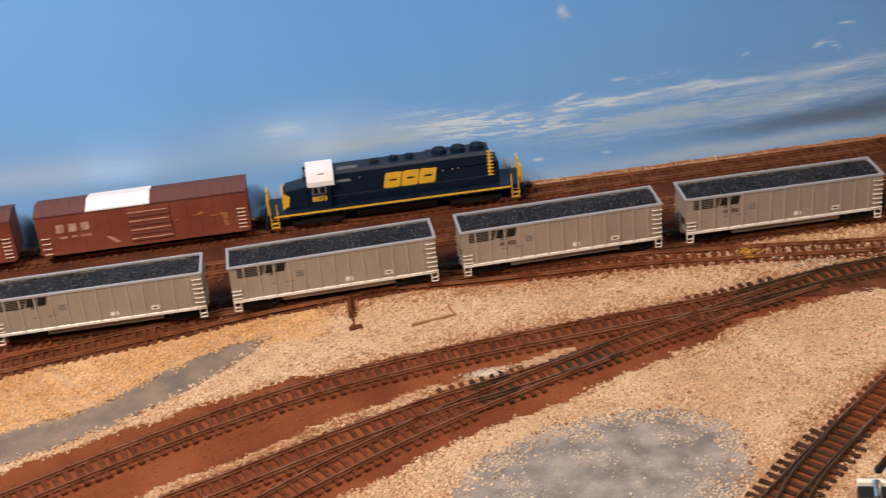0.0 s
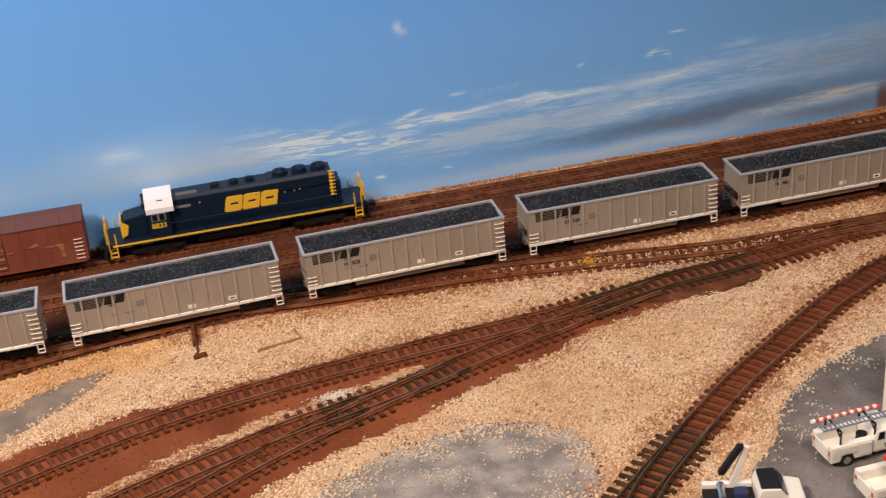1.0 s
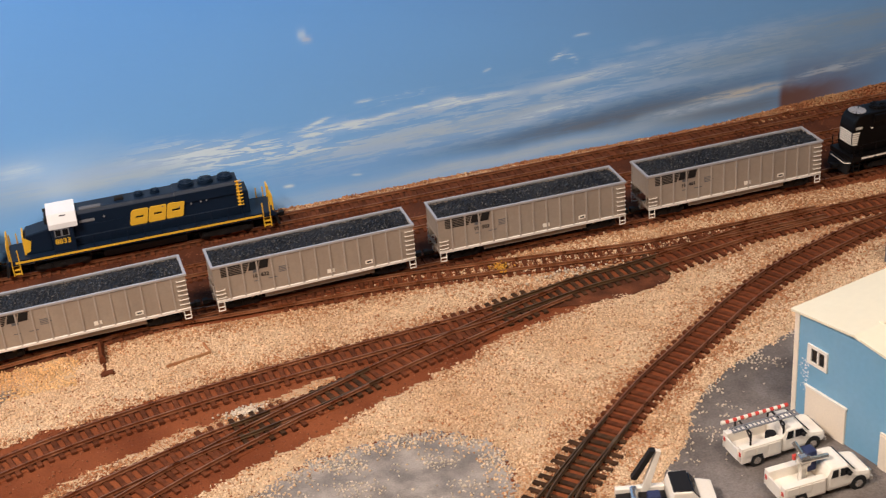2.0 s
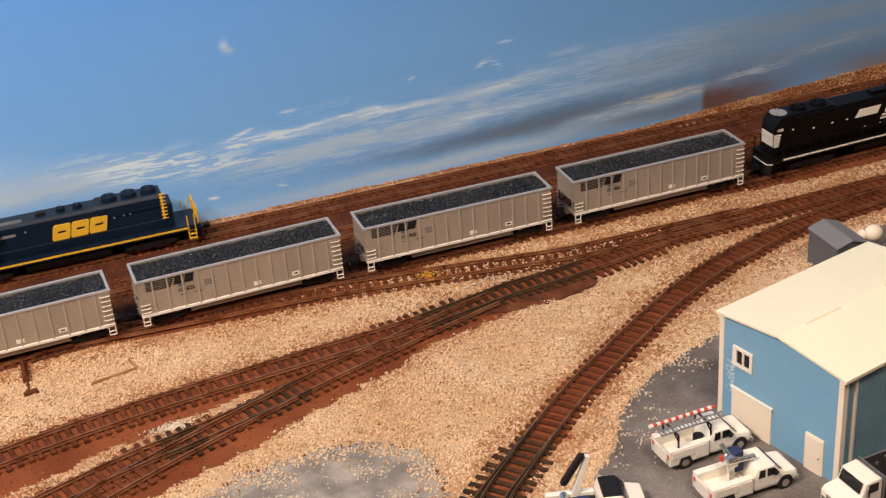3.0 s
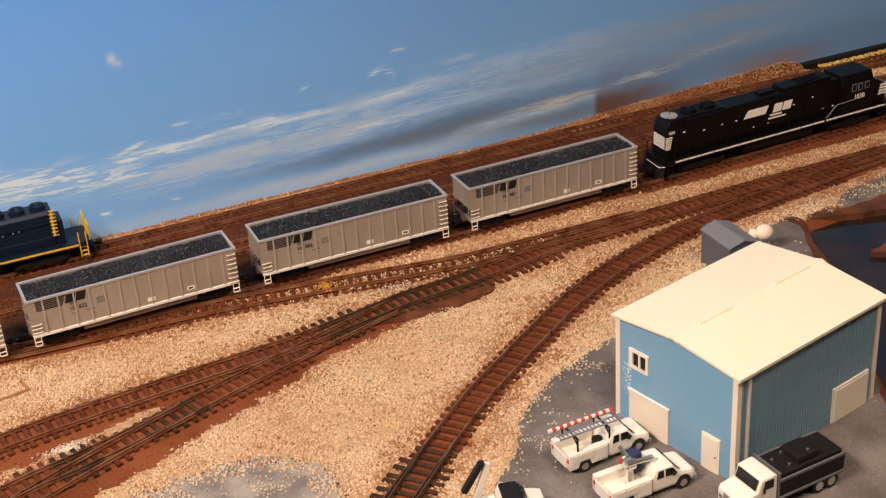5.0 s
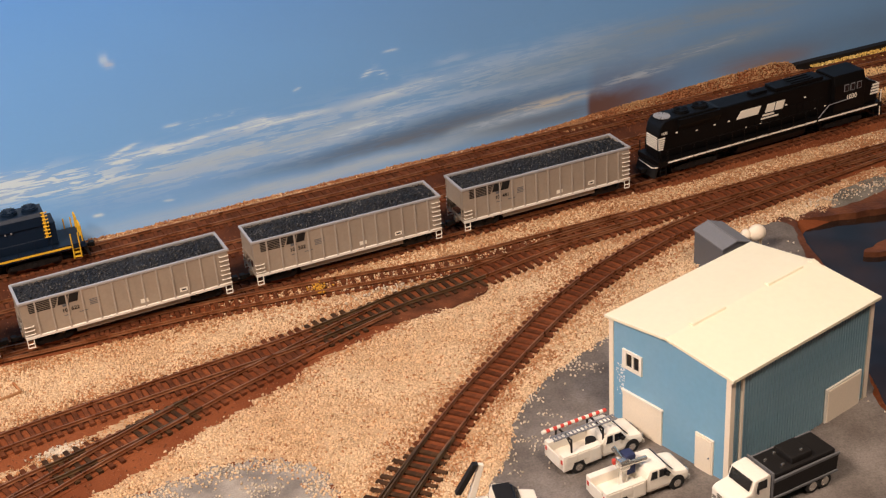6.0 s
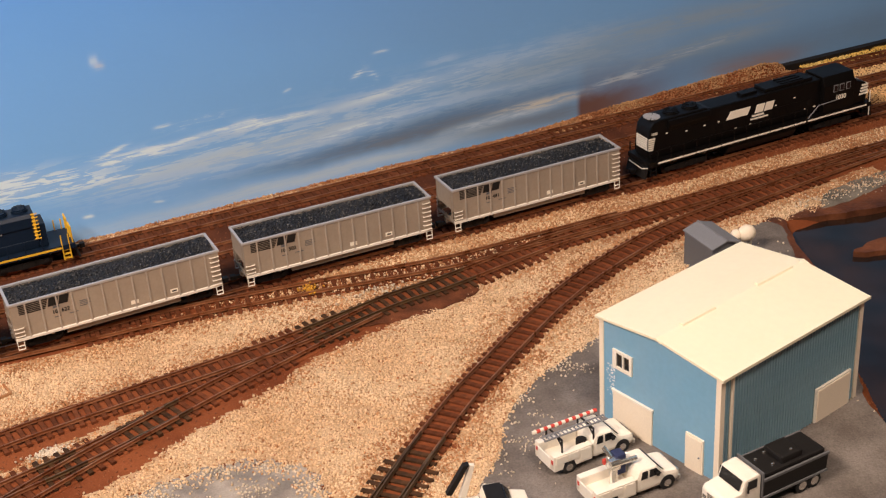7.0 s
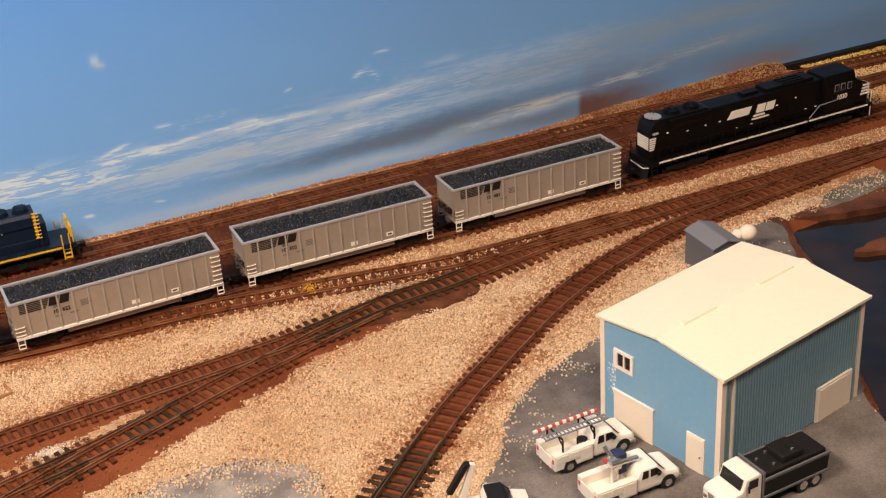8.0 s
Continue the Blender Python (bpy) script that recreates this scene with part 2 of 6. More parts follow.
    stroke(WHITE, -0.042, 0.0685, 0.040, 0.0050, 1.5, 0.052, 0.8)
    stroke(WHITE, -0.060, 0.0765, 0.013, 0.0020, 1.1, 0.34, 0.75)
    stroke(WHITE, 0.031, 0.0735, 0.044, 0.0026, 1.6, 0.025, 0.7)
    stroke(PALE, 0.045, 0.0690, 0.045, 0.0050, 0.9, 0.02, 0.75)
    stroke(WHITE, 0.070, 0.0735, 0.018, 0.0045, 1.2, 0.0, 0.85)
    stroke(WHITE, 0.098, 0.0728, 0.035, 0.0024, 1.4, -0.03, 0.7)
    stroke(PALE, 0.195, 0.0725, 0.075, 0.0065, 1.15, 0.07, 0.55)
    stroke(WHITE, 0.215, 0.0750, 0.050, 0.0030, 0.8, 0.09, 0.85)
    stroke(PALE, 0.200, 0.0490, 0.072, 0.0060, 1.1, 0.06, 0.55)
    stroke(WHITE, 0.170, 0.0465, 0.035, 0.0030, 0.9, 0.05, 0.85)
    stroke(PALE, 0.325, 0.0535, 0.075, 0.0060, 0.75, 0.045, 0.5)
    stroke(PALE, 0.345, 0.0800, 0.095, 0.0100, 0.65, 0.04, 0.55)
    stroke(HAZE, 0.400, 0.0650, 0.110, 0.0180, 0.6, 0.03, 0.2)
    stroke(CREAM, 0.320, 0.0205, 0.065, 0.0050, 0.9, 0.066, 0.5)
    stroke((0.58, 0.60, 0.58, 1), 0.367, 0.0275, 0.042, 0.0042, 1.15, 0.0, 0.75)
    stroke(WHITE, 0.467, 0.0335, 0.034, 0.0042, 0.75, 0.076, 0.88)
    stroke(HAZE, 0.560, 0.0480, 0.085, 0.0090, 0.9, 0.07, 0.5)
    stroke(CREAM, 0.545, 0.0465, 0.040, 0.0035, 0.55, 0.08, 0.85)
    stroke(HAZE, 0.560, 0.0800, 0.130, 0.0120, 0.8, -0.02, 0.5)
    # stray flecks
    stroke(WHITE, -0.061, 0.1585, 0.0035, 0.0045, 0.55, 0.0, 0.4)
    stroke((0.66, 0.70, 0.80, 1), -0.057, 0.1535, 0.004, 0.0030, 0.5, 0.0, 0.5)
    stroke(WHITE, 0.178, 0.0992, 0.0080, 0.0024, 0.8, 0.485, 0.85)
    stroke(WHITE, 0.189, 0.0960, 0.0060, 0.0045, 0.55, -1.0, 0.92)
    stroke(WHITE, -0.012, 0.0913, 0.0065, 0.0016, 0.7, 0.0, 0.7)
    stroke(WHITE, 0.020, 0.0880, 0.024, 0.0030, 0.55, 0.05, 0.92)
    stroke(WHITE, 0.106, 0.0973, 0.0035, 0.0014, 0.6, 0.18, 0.6)
    stroke(WHITE, 0.200, 0.1148, 0.0065, 0.0014, 0.55, 0.04, 0.6)
    stroke(PALE, 0.262, 0.0950, 0.0150, 0.0040, 0.6, 0.0, 0.7)
    stroke(WHITE, -0.090, 0.0191, 0.0042, 0.0016, 1.0, -0.1, 0.2)
    stroke(WHITE, -0.026, 0.0182, 0.0042, 0.0012, 0.6, -0.1, 0.4)
    # brown smear of painted ground low on the wall
    bx = maths("MULTIPLY", ramp(x, 0.405, 0.413), maths("SUBTRACT", 1.0, ramp(x, 0.425, 0.54)))
    rag = maths("MULTIPLY", maths("SUBTRACT", patchy, 0.5), 0.03)
    bz = maths("SUBTRACT", 1.0, ramp(maths("ADD", z, rag), 0.010, 0.040))
    col = mix(maths("MULTIPLY", maths("MULTIPLY", bx, bz), 0.92), col, (0.135, 0.052, 0.030, 1))
    veil = maths("MULTIPLY", maths("MULTIPLY", ramp(x, 0.404, 0.424), maths("SUBTRACT", 1.0, ramp(x, 0.43, 0.60))), maths("SUBTRACT", 1.0, ramp(maths("ADD", z, rag), 0.03, 0.075)))
    col = mix(maths("MULTIPLY", veil, 0.26), col, (0.17, 0.10, 0.085, 1))
    stroke((0.30, 0.17, 0.10, 1), 0.625, 0.016, 0.055, 0.010, 0.6, 0.0, 0.3)
    nt.links.new(col, b.inputs["Base Color"])
    bp = node("ShaderNodeBump", Strength=0.15, Distance=0.001, Height=streak(60, 200, 4.0))
    nt.links.new(bp.outputs[0], b.inputs["Normal"])
    return m


M_SKY = sky_material()


# ---- mesh helpers ----
def box(bm, x0, x1, y0, y1, z0, z1, bev=0.0):
    vs = [bm.verts.new((x, y, z)) for x in (x0, x1) for y in (y0, y1) for z in (z0, z1)]
    fs = [bm.faces.new([vs[i] for i in q]) for q in ((0, 1, 3, 2), (4, 6, 7, 5), (0, 4, 5, 1), (2, 3, 7, 6), (0, 2, 6, 4), (1, 5, 7, 3))]
    if bev:
        bmesh.ops.bevel(bm, geom=list({e for f in fs for e in f.edges}), offset=bev, segments=2, affect="EDGES", profile=0.6)
    return bm


def rod(bm, a, b, r, seg=6):
    """A round bar from a to b."""
    a, b = Vector(a), Vector(b)
    d = (b - a).normalized()
    u = d.orthogonal().normalized()
    v = d.cross(u)
    rings = [[bm.verts.new(p + r * (math.cos(2 * math.pi * i / seg) * u + math.sin(2 * math.pi * i / seg) * v)) for i in range(seg)] for p in (a, b)]
    for i in range(seg):
        bm.faces.new((rings[0][i], rings[0][(i + 1) % seg], rings[1][(i + 1) % seg], rings[1][i]))
    bm.faces.new(rings[0][::-1])
    bm.faces.new(rings[1])
    return bm


def prism(bm, outline, axis, lo, hi, bev=0.0):
    """An outline of 2D points pushed along an axis (x: outline is y, z; y: x, z; z: x, y)."""
    def at(p, w):
        return {"x": (w, p[0], p[1]), "y": (p[0], w, p[1]), "z": (p[0], p[1], w)}[axis]
    a, b = [bm.verts.new(at(p, lo)) for p in outline], [bm.verts.new(at(p, hi)) for p in outline]
    n = len(outline)
    fs = [bm.faces.new(a[::-1]), bm.faces.new(b)] + [bm.faces.new((a[i], a[(i + 1) % n], b[(i + 1) % n], b[i])) for i in range(n)]
    bmesh.ops.recalc_face_normals(bm, faces=fs)
    if bev:
        bmesh.ops.bevel(bm, geom=list({e for f in fs for e in f.edges}), offset=bev, segments=2, affect="EDGES", profile=0.6)
    return bm


def mesh_of(name, bm, mat, smooth=False):
    me = bpy.data.meshes.new(name)
    bmesh.ops.recalc_face_normals(bm, faces=bm.faces[:])
    bm.to_mesh(me)
    bm.free()
    me.materials.append(mat)
    if smooth:
        me.shade_smooth()
    return me


def part(name, bm, mat, parent, label="", smooth=False):
    ob = new(name, mesh_of(name, bm, mat, smooth) if isinstance(bm, bmesh.types.BMesh) else bm)
    ob.parent = parent
    if label:
        ob["label"] = label
    return ob


def B():
    return bmesh.new()


def thing(name, x, y, z=0.0, turn=0.0):
    ob = new(name)
    ob.matrix_world = pose(x, y, z, 0, 0, turn)
    ob.empty_display_size = 0.01
    return ob


def text_mesh(body, size, mat, extrude=0.0001, shear=0.0):
    cu = bpy.data.curves.new("text", "FONT")
    cu.offset = size * 0.02
    cu.body, cu.size, cu.extrude, cu.shear, cu.resolution_u = body, size, extrude, shear, 3
    ob = bpy.data.objects.new("text", cu)
    scene.collection.objects.link(ob)
    me = bpy.data.meshes.new_from_object(ob.evaluated_get(bpy.context.evaluated_depsgraph_get()))
    bpy.data.objects.remove(ob)
    me.materials.clear()
    me.materials.append(mat)
    return me


def lettering(name, body, size, mat, parent, x, y, z, label="", shear=0.0):
    """Upright characters that face -y."""
    ob = part(name, text_mesh(body, size, mat, shear=shear), None, parent, label)
    ob.matrix_basis = pose(x, y, z, 90, 0, 0)
    return ob


# ---- room and bench ----
def slab(name, x0, x1, y0, y1, z0, z1, mat, label, category):
    ob = new(name, mesh_of(name, box(B(), x0, x1, y0, y1, z0, z1), mat))
    return tagged(ob, label, category, kind="structure")


# Unseen room shell, added to close in the light around the layout.
slab("floor", -2.6, 2.6, -3.0, 0.6, -1.05, -1.0, M_FLOOR, "dark plain floor of the layout room", "floor")
slab("ceiling", -2.6, 2.6, -3.0, 0.6, 1.4, 1.45, M_WALL, "unseen dark ceiling over the layout", "ceiling")
slab("wall_north", -2.6, 2.6, 0.55, 0.6, -1.0, 1.4, M_WALL, "plain room wall behind the painted backdrop", "wall")
slab("wall_south", -2.6, 2.6, -3.0, -2.95, -1.0, 1.4, M_WALL, "plain room wall", "wall")
slab("wall_west", -2.6, -2.55, -2.95, 0.55, -1.0, 1.4, M_WALL, "plain room wall", "wall")
slab("wall_east", 2.55, 2.6, -2.95, 0.55, -1.0, 1.4, M_WALL, "plain room wall", "wall")
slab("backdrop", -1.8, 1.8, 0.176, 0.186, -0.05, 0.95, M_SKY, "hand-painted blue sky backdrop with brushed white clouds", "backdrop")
# Fixtures added out of view around the two lamps.
for eye, size, power in LAMPS:
    fix = thing("ceiling_light", eye[0], eye[1], 1.4)
    part("housing", box(B(), -size[0] / 2 - 0.03, size[0] / 2 + 0.03, -size[1] / 2 - 0.03, size[1] / 2 + 0.03, -0.05, 0.0, 0.006), M_WHITE, fix)
    tagged(fix, "unseen flat white ceiling fixture, added to hold a lamp", "ceiling light", "ceiling lights")


# ---- plan of the tracks: centre lines, x and y ----
LINES = {
    "back": [(-0.95, 0.146), (-0.5, 0.146), (-0.2, 0.147), (0.1, 0.149), (0.4, 0.152), (0.7, 0.150), (1.0, 0.14)],
    "middle": [(-0.95, 0.078), (-0.4, 0.080), (0.0, 0.088), (0.3, 0.094), (0.6, 0.098), (1.0, 0.10)],
    "train": [(-0.95, 0.005), (-0.47, 0.005), (-0.29, 0.010), (-0.1, 0.016), (0.0, 0.018), (0.2, 0.018), (0.36, 0.020), (0.5, 0.026), (0.7, 0.031), (1.0, 0.03)],
    "spur": [(-0.9, -0.105), (-0.7, -0.064), (-0.55, -0.036), (-0.465, -0.020), (-0.42, -0.013), (-0.35, -0.001), (-0.27, 0.009)],
    "crossover": [(-0.24, 0.010), (-0.157, 0.003), (-0.05, -0.004), (0.02, -0.014), (0.07, -0.0215), (0.12, -0.030), (0.17, -0.037), (0.225, -0.0385), (0.28, -0.0395), (0.33, -0.040)],
    "yard": [(-0.8, -0.36), (-0.62, -0.263), (-0.53, -0.2195), (-0.455, -0.184), (-0.376, -0.151), (-0.303, -0.128), (-0.217, -0.112), (-0.136, -0.1025), (-0.05, -0.0945), (0.0, -0.0900), (0.05, -0.0805), (0.1, -0.0705), (0.146, -0.0665), (0.203, -0.057), (0.262, -0.048), (0.33, -0.0455), (0.45, -0.0435), (0.62, -0.0425), (1.0, -0.045)],
    "lead": [(-0.6, -0.325), (-0.45, -0.260), (-0.375, -0.230), (-0.306, -0.2015), (-0.225, -0.173), (-0.186, -0.1635), (-0.144, -0.1515), (-0.1, -0.137), (-0.059, -0.122), (-0.011, -0.107), (0.04, -0.090), (0.08, -0.0785)],
    "stub": [(-0.56, -0.40), (-0.44, -0.318), (-0.36, -0.266), (-0.308, -0.2335), (-0.25, -0.2015), (-0.2, -0.178), (-0.15, -0.157), (-0.1, -0.138)],
    "siding": [(-0.10, -0.397), (-0.05, -0.344), (-0.006, -0.303), (0.022, -0.278), (0.055, -0.2495), (0.09, -0.2205), (0.125, -0.1955), (0.162, -0.1695), (0.2, -0.1440), (0.24, -0.1215), (0.275, -0.1055), (0.31, -0.0925), (0.345, -0.0815), (0.4, -0.072), (0.485, -0.0615), (0.56, -0.052), (0.64, -0.0445)],
    "siding_branch": [(-0.075, -0.405), (-0.045, -0.358), (-0.015, -0.3165), (0.022, -0.280), (0.05, -0.2545)],
}


def smooth_line(pts, step=0.002):
    """Catmull-Rom through the points, at even steps."""
    p = np.array([2 * np.array(pts[0]) - pts[1], *pts, 2 * np.array(pts[-1]) - pts[-2]], float)
    out = []
    for i in range(1, len(p) - 2):
        a, b, c, d = p[i - 1:i + 3]
        for u in np.linspace(0, 1, 24, endpoint=False):
            out.append(0.5 * (2 * b + (c - a) * u + (2 * a - 5 * b + 4 * c - d) * u ** 2 + (3 * b - a - 3 * c + d) * u ** 3))
    out.append(p[-2])
    out = np.array(out)
    s = np.r_[0, np.cumsum(np.linalg.norm(np.diff(out, axis=0), axis=1))]
    at = np.arange(0, s[-1], step)
    return np.c_[np.interp(at, s, out[:, 0]), np.interp(at, s, out[:, 1])]


CENTRE = {k: smooth_line(v) for k, v in LINES.items()}


def line_y(name, x):
    c = CENTRE[name]
    return np.interp(x, c[:, 0], c[:, 1])


def wobble(x, y, s, seed=0.0):
    """Cheap smooth noise about -1..1 over arrays."""
    return (np.sin(x * s + 1.3 * seed + 1.7 * np.sin(y * s * 0.8 + seed)) + np.sin(y * s * 1.3 + 2.1 * seed + 1.5 * np.sin(x * s * 0.7 + 2 * seed)) + 0.7 * np.sin((x + y) * s * 2.3 + seed)) / 2.7


# ---- ground ----
def ground_z(x, y):
    """Nearly flat scenery base, with a gravel heap against the backdrop and a sunk pond."""
    z = -0.0012 + 0.0006 * wobble(x, y, 35, 1.0) + 0.0004 * wobble(x, y, 120, 2.0)
    heap = np.interp(x, [0.36, 0.45, 0.55, 0.635, 0.655, 0.672], [0.0, 0.0065, 0.0100, 0.0135, 0.0105, 0.0]) * np.clip((y - 0.162) / 0.011, 0, 1)
    pond = -0.012 * np.clip((x - 0.438 - 0.45 * (y + 0.12)) / 0.015, 0, 1) * np.clip((-0.115 - y) / 0.02, 0, 1)
    return z + heap + pond


def grid_sheet(name, x0, x1, y0, y1, step, mat, zfun):
    xs, ys = np.arange(x0, x1 + step / 2, step), np.arange(y0, y1 + step / 2, step)
    X, Y = np.meshgrid(xs, ys)
    v = np.c_[X.ravel(), Y.ravel(), zfun(X, Y).ravel()]
    n, k = len(xs), len(ys)
    i = (np.arange(k - 1)[:, None] * n + np.arange(n - 1)).ravel()
    f = np.c_[i, i + 1, i + 1 + n, i + n]
    me = bpy.data.meshes.new(name)
    me.from_pydata(v.tolist(), [], f.tolist())
    me.materials.append(mat)
    me.shade_smooth()
    return new(name, me)


tagged(grid_sheet("ground", -1.2, 1.2, -0.62, 0.176, 0.004, M_DIRT, ground_z), "rust-brown scenic dirt covering the layout base", "ground", kind="structure")
base = slab("layout_base", -1.2, 1.2, -0.62, 0.176, -0.09, -0.03, M_WOOD, "wooden base board of the model layout on legs", "base board")
part("fascia", box(B(), -1.2, 1.2, -0.632, -0.621, -0.14, -0.004), M_WOOD, base)
for lx in (-1.12, -0.37, 0.37, 1.12):
    for ly in (-0.56, 0.11):
        part("leg", box(B(), lx - 0.03, lx + 0.03, ly - 0.03, ly + 0.03, -1.0, -0.09), M_WOOD, base)


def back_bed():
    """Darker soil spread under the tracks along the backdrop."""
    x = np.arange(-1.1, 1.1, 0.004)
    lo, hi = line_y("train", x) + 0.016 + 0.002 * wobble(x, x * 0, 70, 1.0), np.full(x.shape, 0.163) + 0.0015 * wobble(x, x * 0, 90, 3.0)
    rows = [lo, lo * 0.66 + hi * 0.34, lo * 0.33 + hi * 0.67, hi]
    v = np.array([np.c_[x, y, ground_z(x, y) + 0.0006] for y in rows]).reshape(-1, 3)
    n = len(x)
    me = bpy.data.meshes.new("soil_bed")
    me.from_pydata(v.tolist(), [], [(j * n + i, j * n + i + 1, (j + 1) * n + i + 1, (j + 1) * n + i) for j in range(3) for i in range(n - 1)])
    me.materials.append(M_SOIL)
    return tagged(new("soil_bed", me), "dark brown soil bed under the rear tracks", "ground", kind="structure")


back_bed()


def lace(loop, n=160, rough=0.004, seed=0.0):
    """A closed smooth outline with an uneven edge."""
    p = np.array(loop, float)
    out = []
    for i in range(len(p)):
        a, b, c, d = p[i - 1], p[i], p[(i + 1) % len(p)], p[(i + 2) % len(p)]
        for u in np.linspace(0, 1, max(4, n // len(p)), endpoint=False):
            out.append(0.5 * (2 * b + (c - a) * u + (2 * a - 5 * b + 4 * c - d) * u ** 2 + (3 * b - a - 3 * c + d) * u ** 3))
    out = np.array(out)
    w = rough * np.c_[wobble(out[:, 0], out[:, 1], 150, seed), wobble(out[:, 1], out[:, 0], 170, seed + 2)]
    return out + w


def inside(loop, x, y):
    res = np.zeros(x.shape, bool)
    j = len(loop) - 1
    for i in range(len(loop)):
        (xi, yi), (xj, yj) = loop[i], loop[j]
        hit = ((yi > y) != (yj > y)) & (x < (xj - xi) * (y - yi) / (yj - yi + 1e-12) + xi)
        res ^= hit
        j = i
    return res


def paved(name, loop, z, mat, label):
    """A thin uneven-edged sheet laid on the ground."""
    bm = B()
    prism(bm, [tuple(p) for p in loop], "z", z - 0.004, z)
    ob = new(name, mesh_of(name, bm, mat))
    return tagged(ob, label, "pavement", kind="structure")


LOT = lace([(0.035, -0.345), (0.078, -0.295), (0.104, -0.259), (0.137, -0.231), (0.173, -0.214), (0.212, -0.199), (0.255, -0.186), (0.30, -0.170), (0.335, -0.135), (0.36, -0.118), (0.42, -0.108), (0.435, -0.125), (0.40, -0.20), (0.345, -0.330), (0.328, -0.357), (0.318, -0.40), (0.28, -0.52), (0.1, -0.55), (0.0, -0.45)], 260, 0.0016, 1.0)
PAD = lace([(-0.215, -0.250), (-0.180, -0.228), (-0.149, -0.216), (-0.100, -0.211), (-0.063, -0.222), (-0.039, -0.246), (-0.036, -0.280), (-0.055, -0.315), (-0.10, -0.35), (-0.18, -0.37), (-0.24, -0.33), (-0.235, -0.28)], 160, 0.003, 3.0)
STRIP = lace([(-0.66, -0.150), (-0.54, -0.127), (-0.50, -0.118), (-0.461, -0.102), (-0.421, -0.070), (-0.379, -0.049), (-0.345, -0.045), (-0.357, -0.058), (-0.378, -0.080), (-0.419, -0.113), (-0.458, -0.137), (-0.496, -0.156), (-0.533, -0.168), (-0.66, -0.215)], 160, 0.002, 5.0)
paved("pavement", LOT, 0.0006, M_ASPHALT, "worn grey asphalt yard beside the blue shed")
OIL = lace([(0.050, -0.086), (0.080, -0.097), (0.110, -0.101), (0.145, -0.096), (0.166, -0.087), (0.160, -0.074), (0.11, -0.078)], 80, 0.0016, 8.0)
oil = paved("oil_stain", OIL, 0.0, M_BED, "dark oil-stained soil beside the turnout")
oil["category"] = "stain"


def draped(name, mask, lift, mat, label, category, p):
    """A sheet that follows the ground, made of small squares wherever the mask holds."""
    X, Y = np.meshgrid(np.arange(-0.70, 0.82, p), np.arange(-0.45, 0.174, p))
    x, y = X.ravel(), Y.ravel()
    n = X.shape[1]
    i = np.nonzero(mask(x, y) & (np.arange(x.size) % n < n - 1) & (np.arange(x.size) < x.size - n))[0]
    quad = np.c_[i, i + 1, i + 1 + n, i + n]
    used, back = np.unique(quad, return_inverse=True)
    me = bpy.data.meshes.new(name)
    me.from_pydata(np.c_[x, y, ground_z(x, y) + lift][used].tolist(), [], back.reshape(-1, 4).tolist())
    me.materials.append(mat)
    me.shade_smooth()
    return tagged(new(name, me), label, category, kind="structure")


def ragged(loop, x, y, rough, seed):
    """Inside a loop whose edge is broken at two sizes."""
    dx = rough * (wobble(x, y, 260, seed) + 0.6 * wobble(y, x, 900, seed + 1))
    dy = rough * (wobble(y, x, 240, seed + 3) + 0.6 * wobble(x, y, 1000, seed + 4))
    return inside(loop, x + dx, y + dy)


draped("pavement", lambda x, y: ragged(PAD, x, y, 0.004, 2.0), 0.0005, M_PAD, "grey asphalt patch with a crumbled edge", "pavement", 0.0018)
draped("pavement", lambda x, y: ragged(STRIP, x, y, 0.0025, 4.0), 0.0005, M_STRIP, "narrow grey gravel road strip beside the tracks", "pavement", 0.0018)


# ---- loose stone: joined grains ----
def grains(name, xyz, size, mat, label, category):
    """Small angular stones, one island each, in one mesh."""
    n = len(xyz)
    rng = np.random.default_rng(len(name) + n)
    base = np.array([(1, 0, 0), (-1, 0, 0), (0, 1, 0), (0, -1, 0), (0, 0, 1), (0, 0, -1)], float)
    r = rng.uniform(0.65, 1.25, (n, 6, 1)) * (size * rng.uniform(0.6, 1.3, (n, 1, 1)) / 2)
    v = base[None] * r + rng.normal(0, size * 0.10, (n, 6, 3))
    a, t = rng.uniform(0, 6.28, n), rng.uniform(-0.8, 0.8, n)
    ca, sa, ct, st = np.cos(a), np.sin(a), np.cos(t), np.sin(t)
    x, y, z = v[..., 0], v[..., 1], v[..., 2]
    y, z = y * ct[:, None] - z * st[:, None], y * st[:, None] + z * ct[:, None]
    x, y = x * ca[:, None] - y * sa[:, None], x * sa[:, None] + y * ca[:, None]
    v = np.stack([x, y, z], -1) + xyz[:, None]
    tri = np.array([(0, 2, 4), (2, 1, 4), (1, 3, 4), (3, 0, 4), (2, 0, 5), (1, 2, 5), (3, 1, 5), (0, 3, 5)])
    f = (tri[None] + 6 * np.arange(n)[:, None, None]).reshape(-1, 3)
    me = bpy.data.meshes.new(name)
    me.vertices.add(6 * n)
    me.vertices.foreach_set("co", v.ravel().astype(np.float32))
    me.loops.add(3 * len(f))
    me.loops.foreach_set("vertex_index", f.ravel().astype(np.int32))
    me.polygons.add(len(f))
    me.polygons.foreach_set("loop_start", (3 * np.arange(len(f))).astype(np.int32))
    me.update(calc_edges=True)
    me.validate()
    me.materials.append(mat)
    return tagged(new(name, me), label, category, kind="stuff")


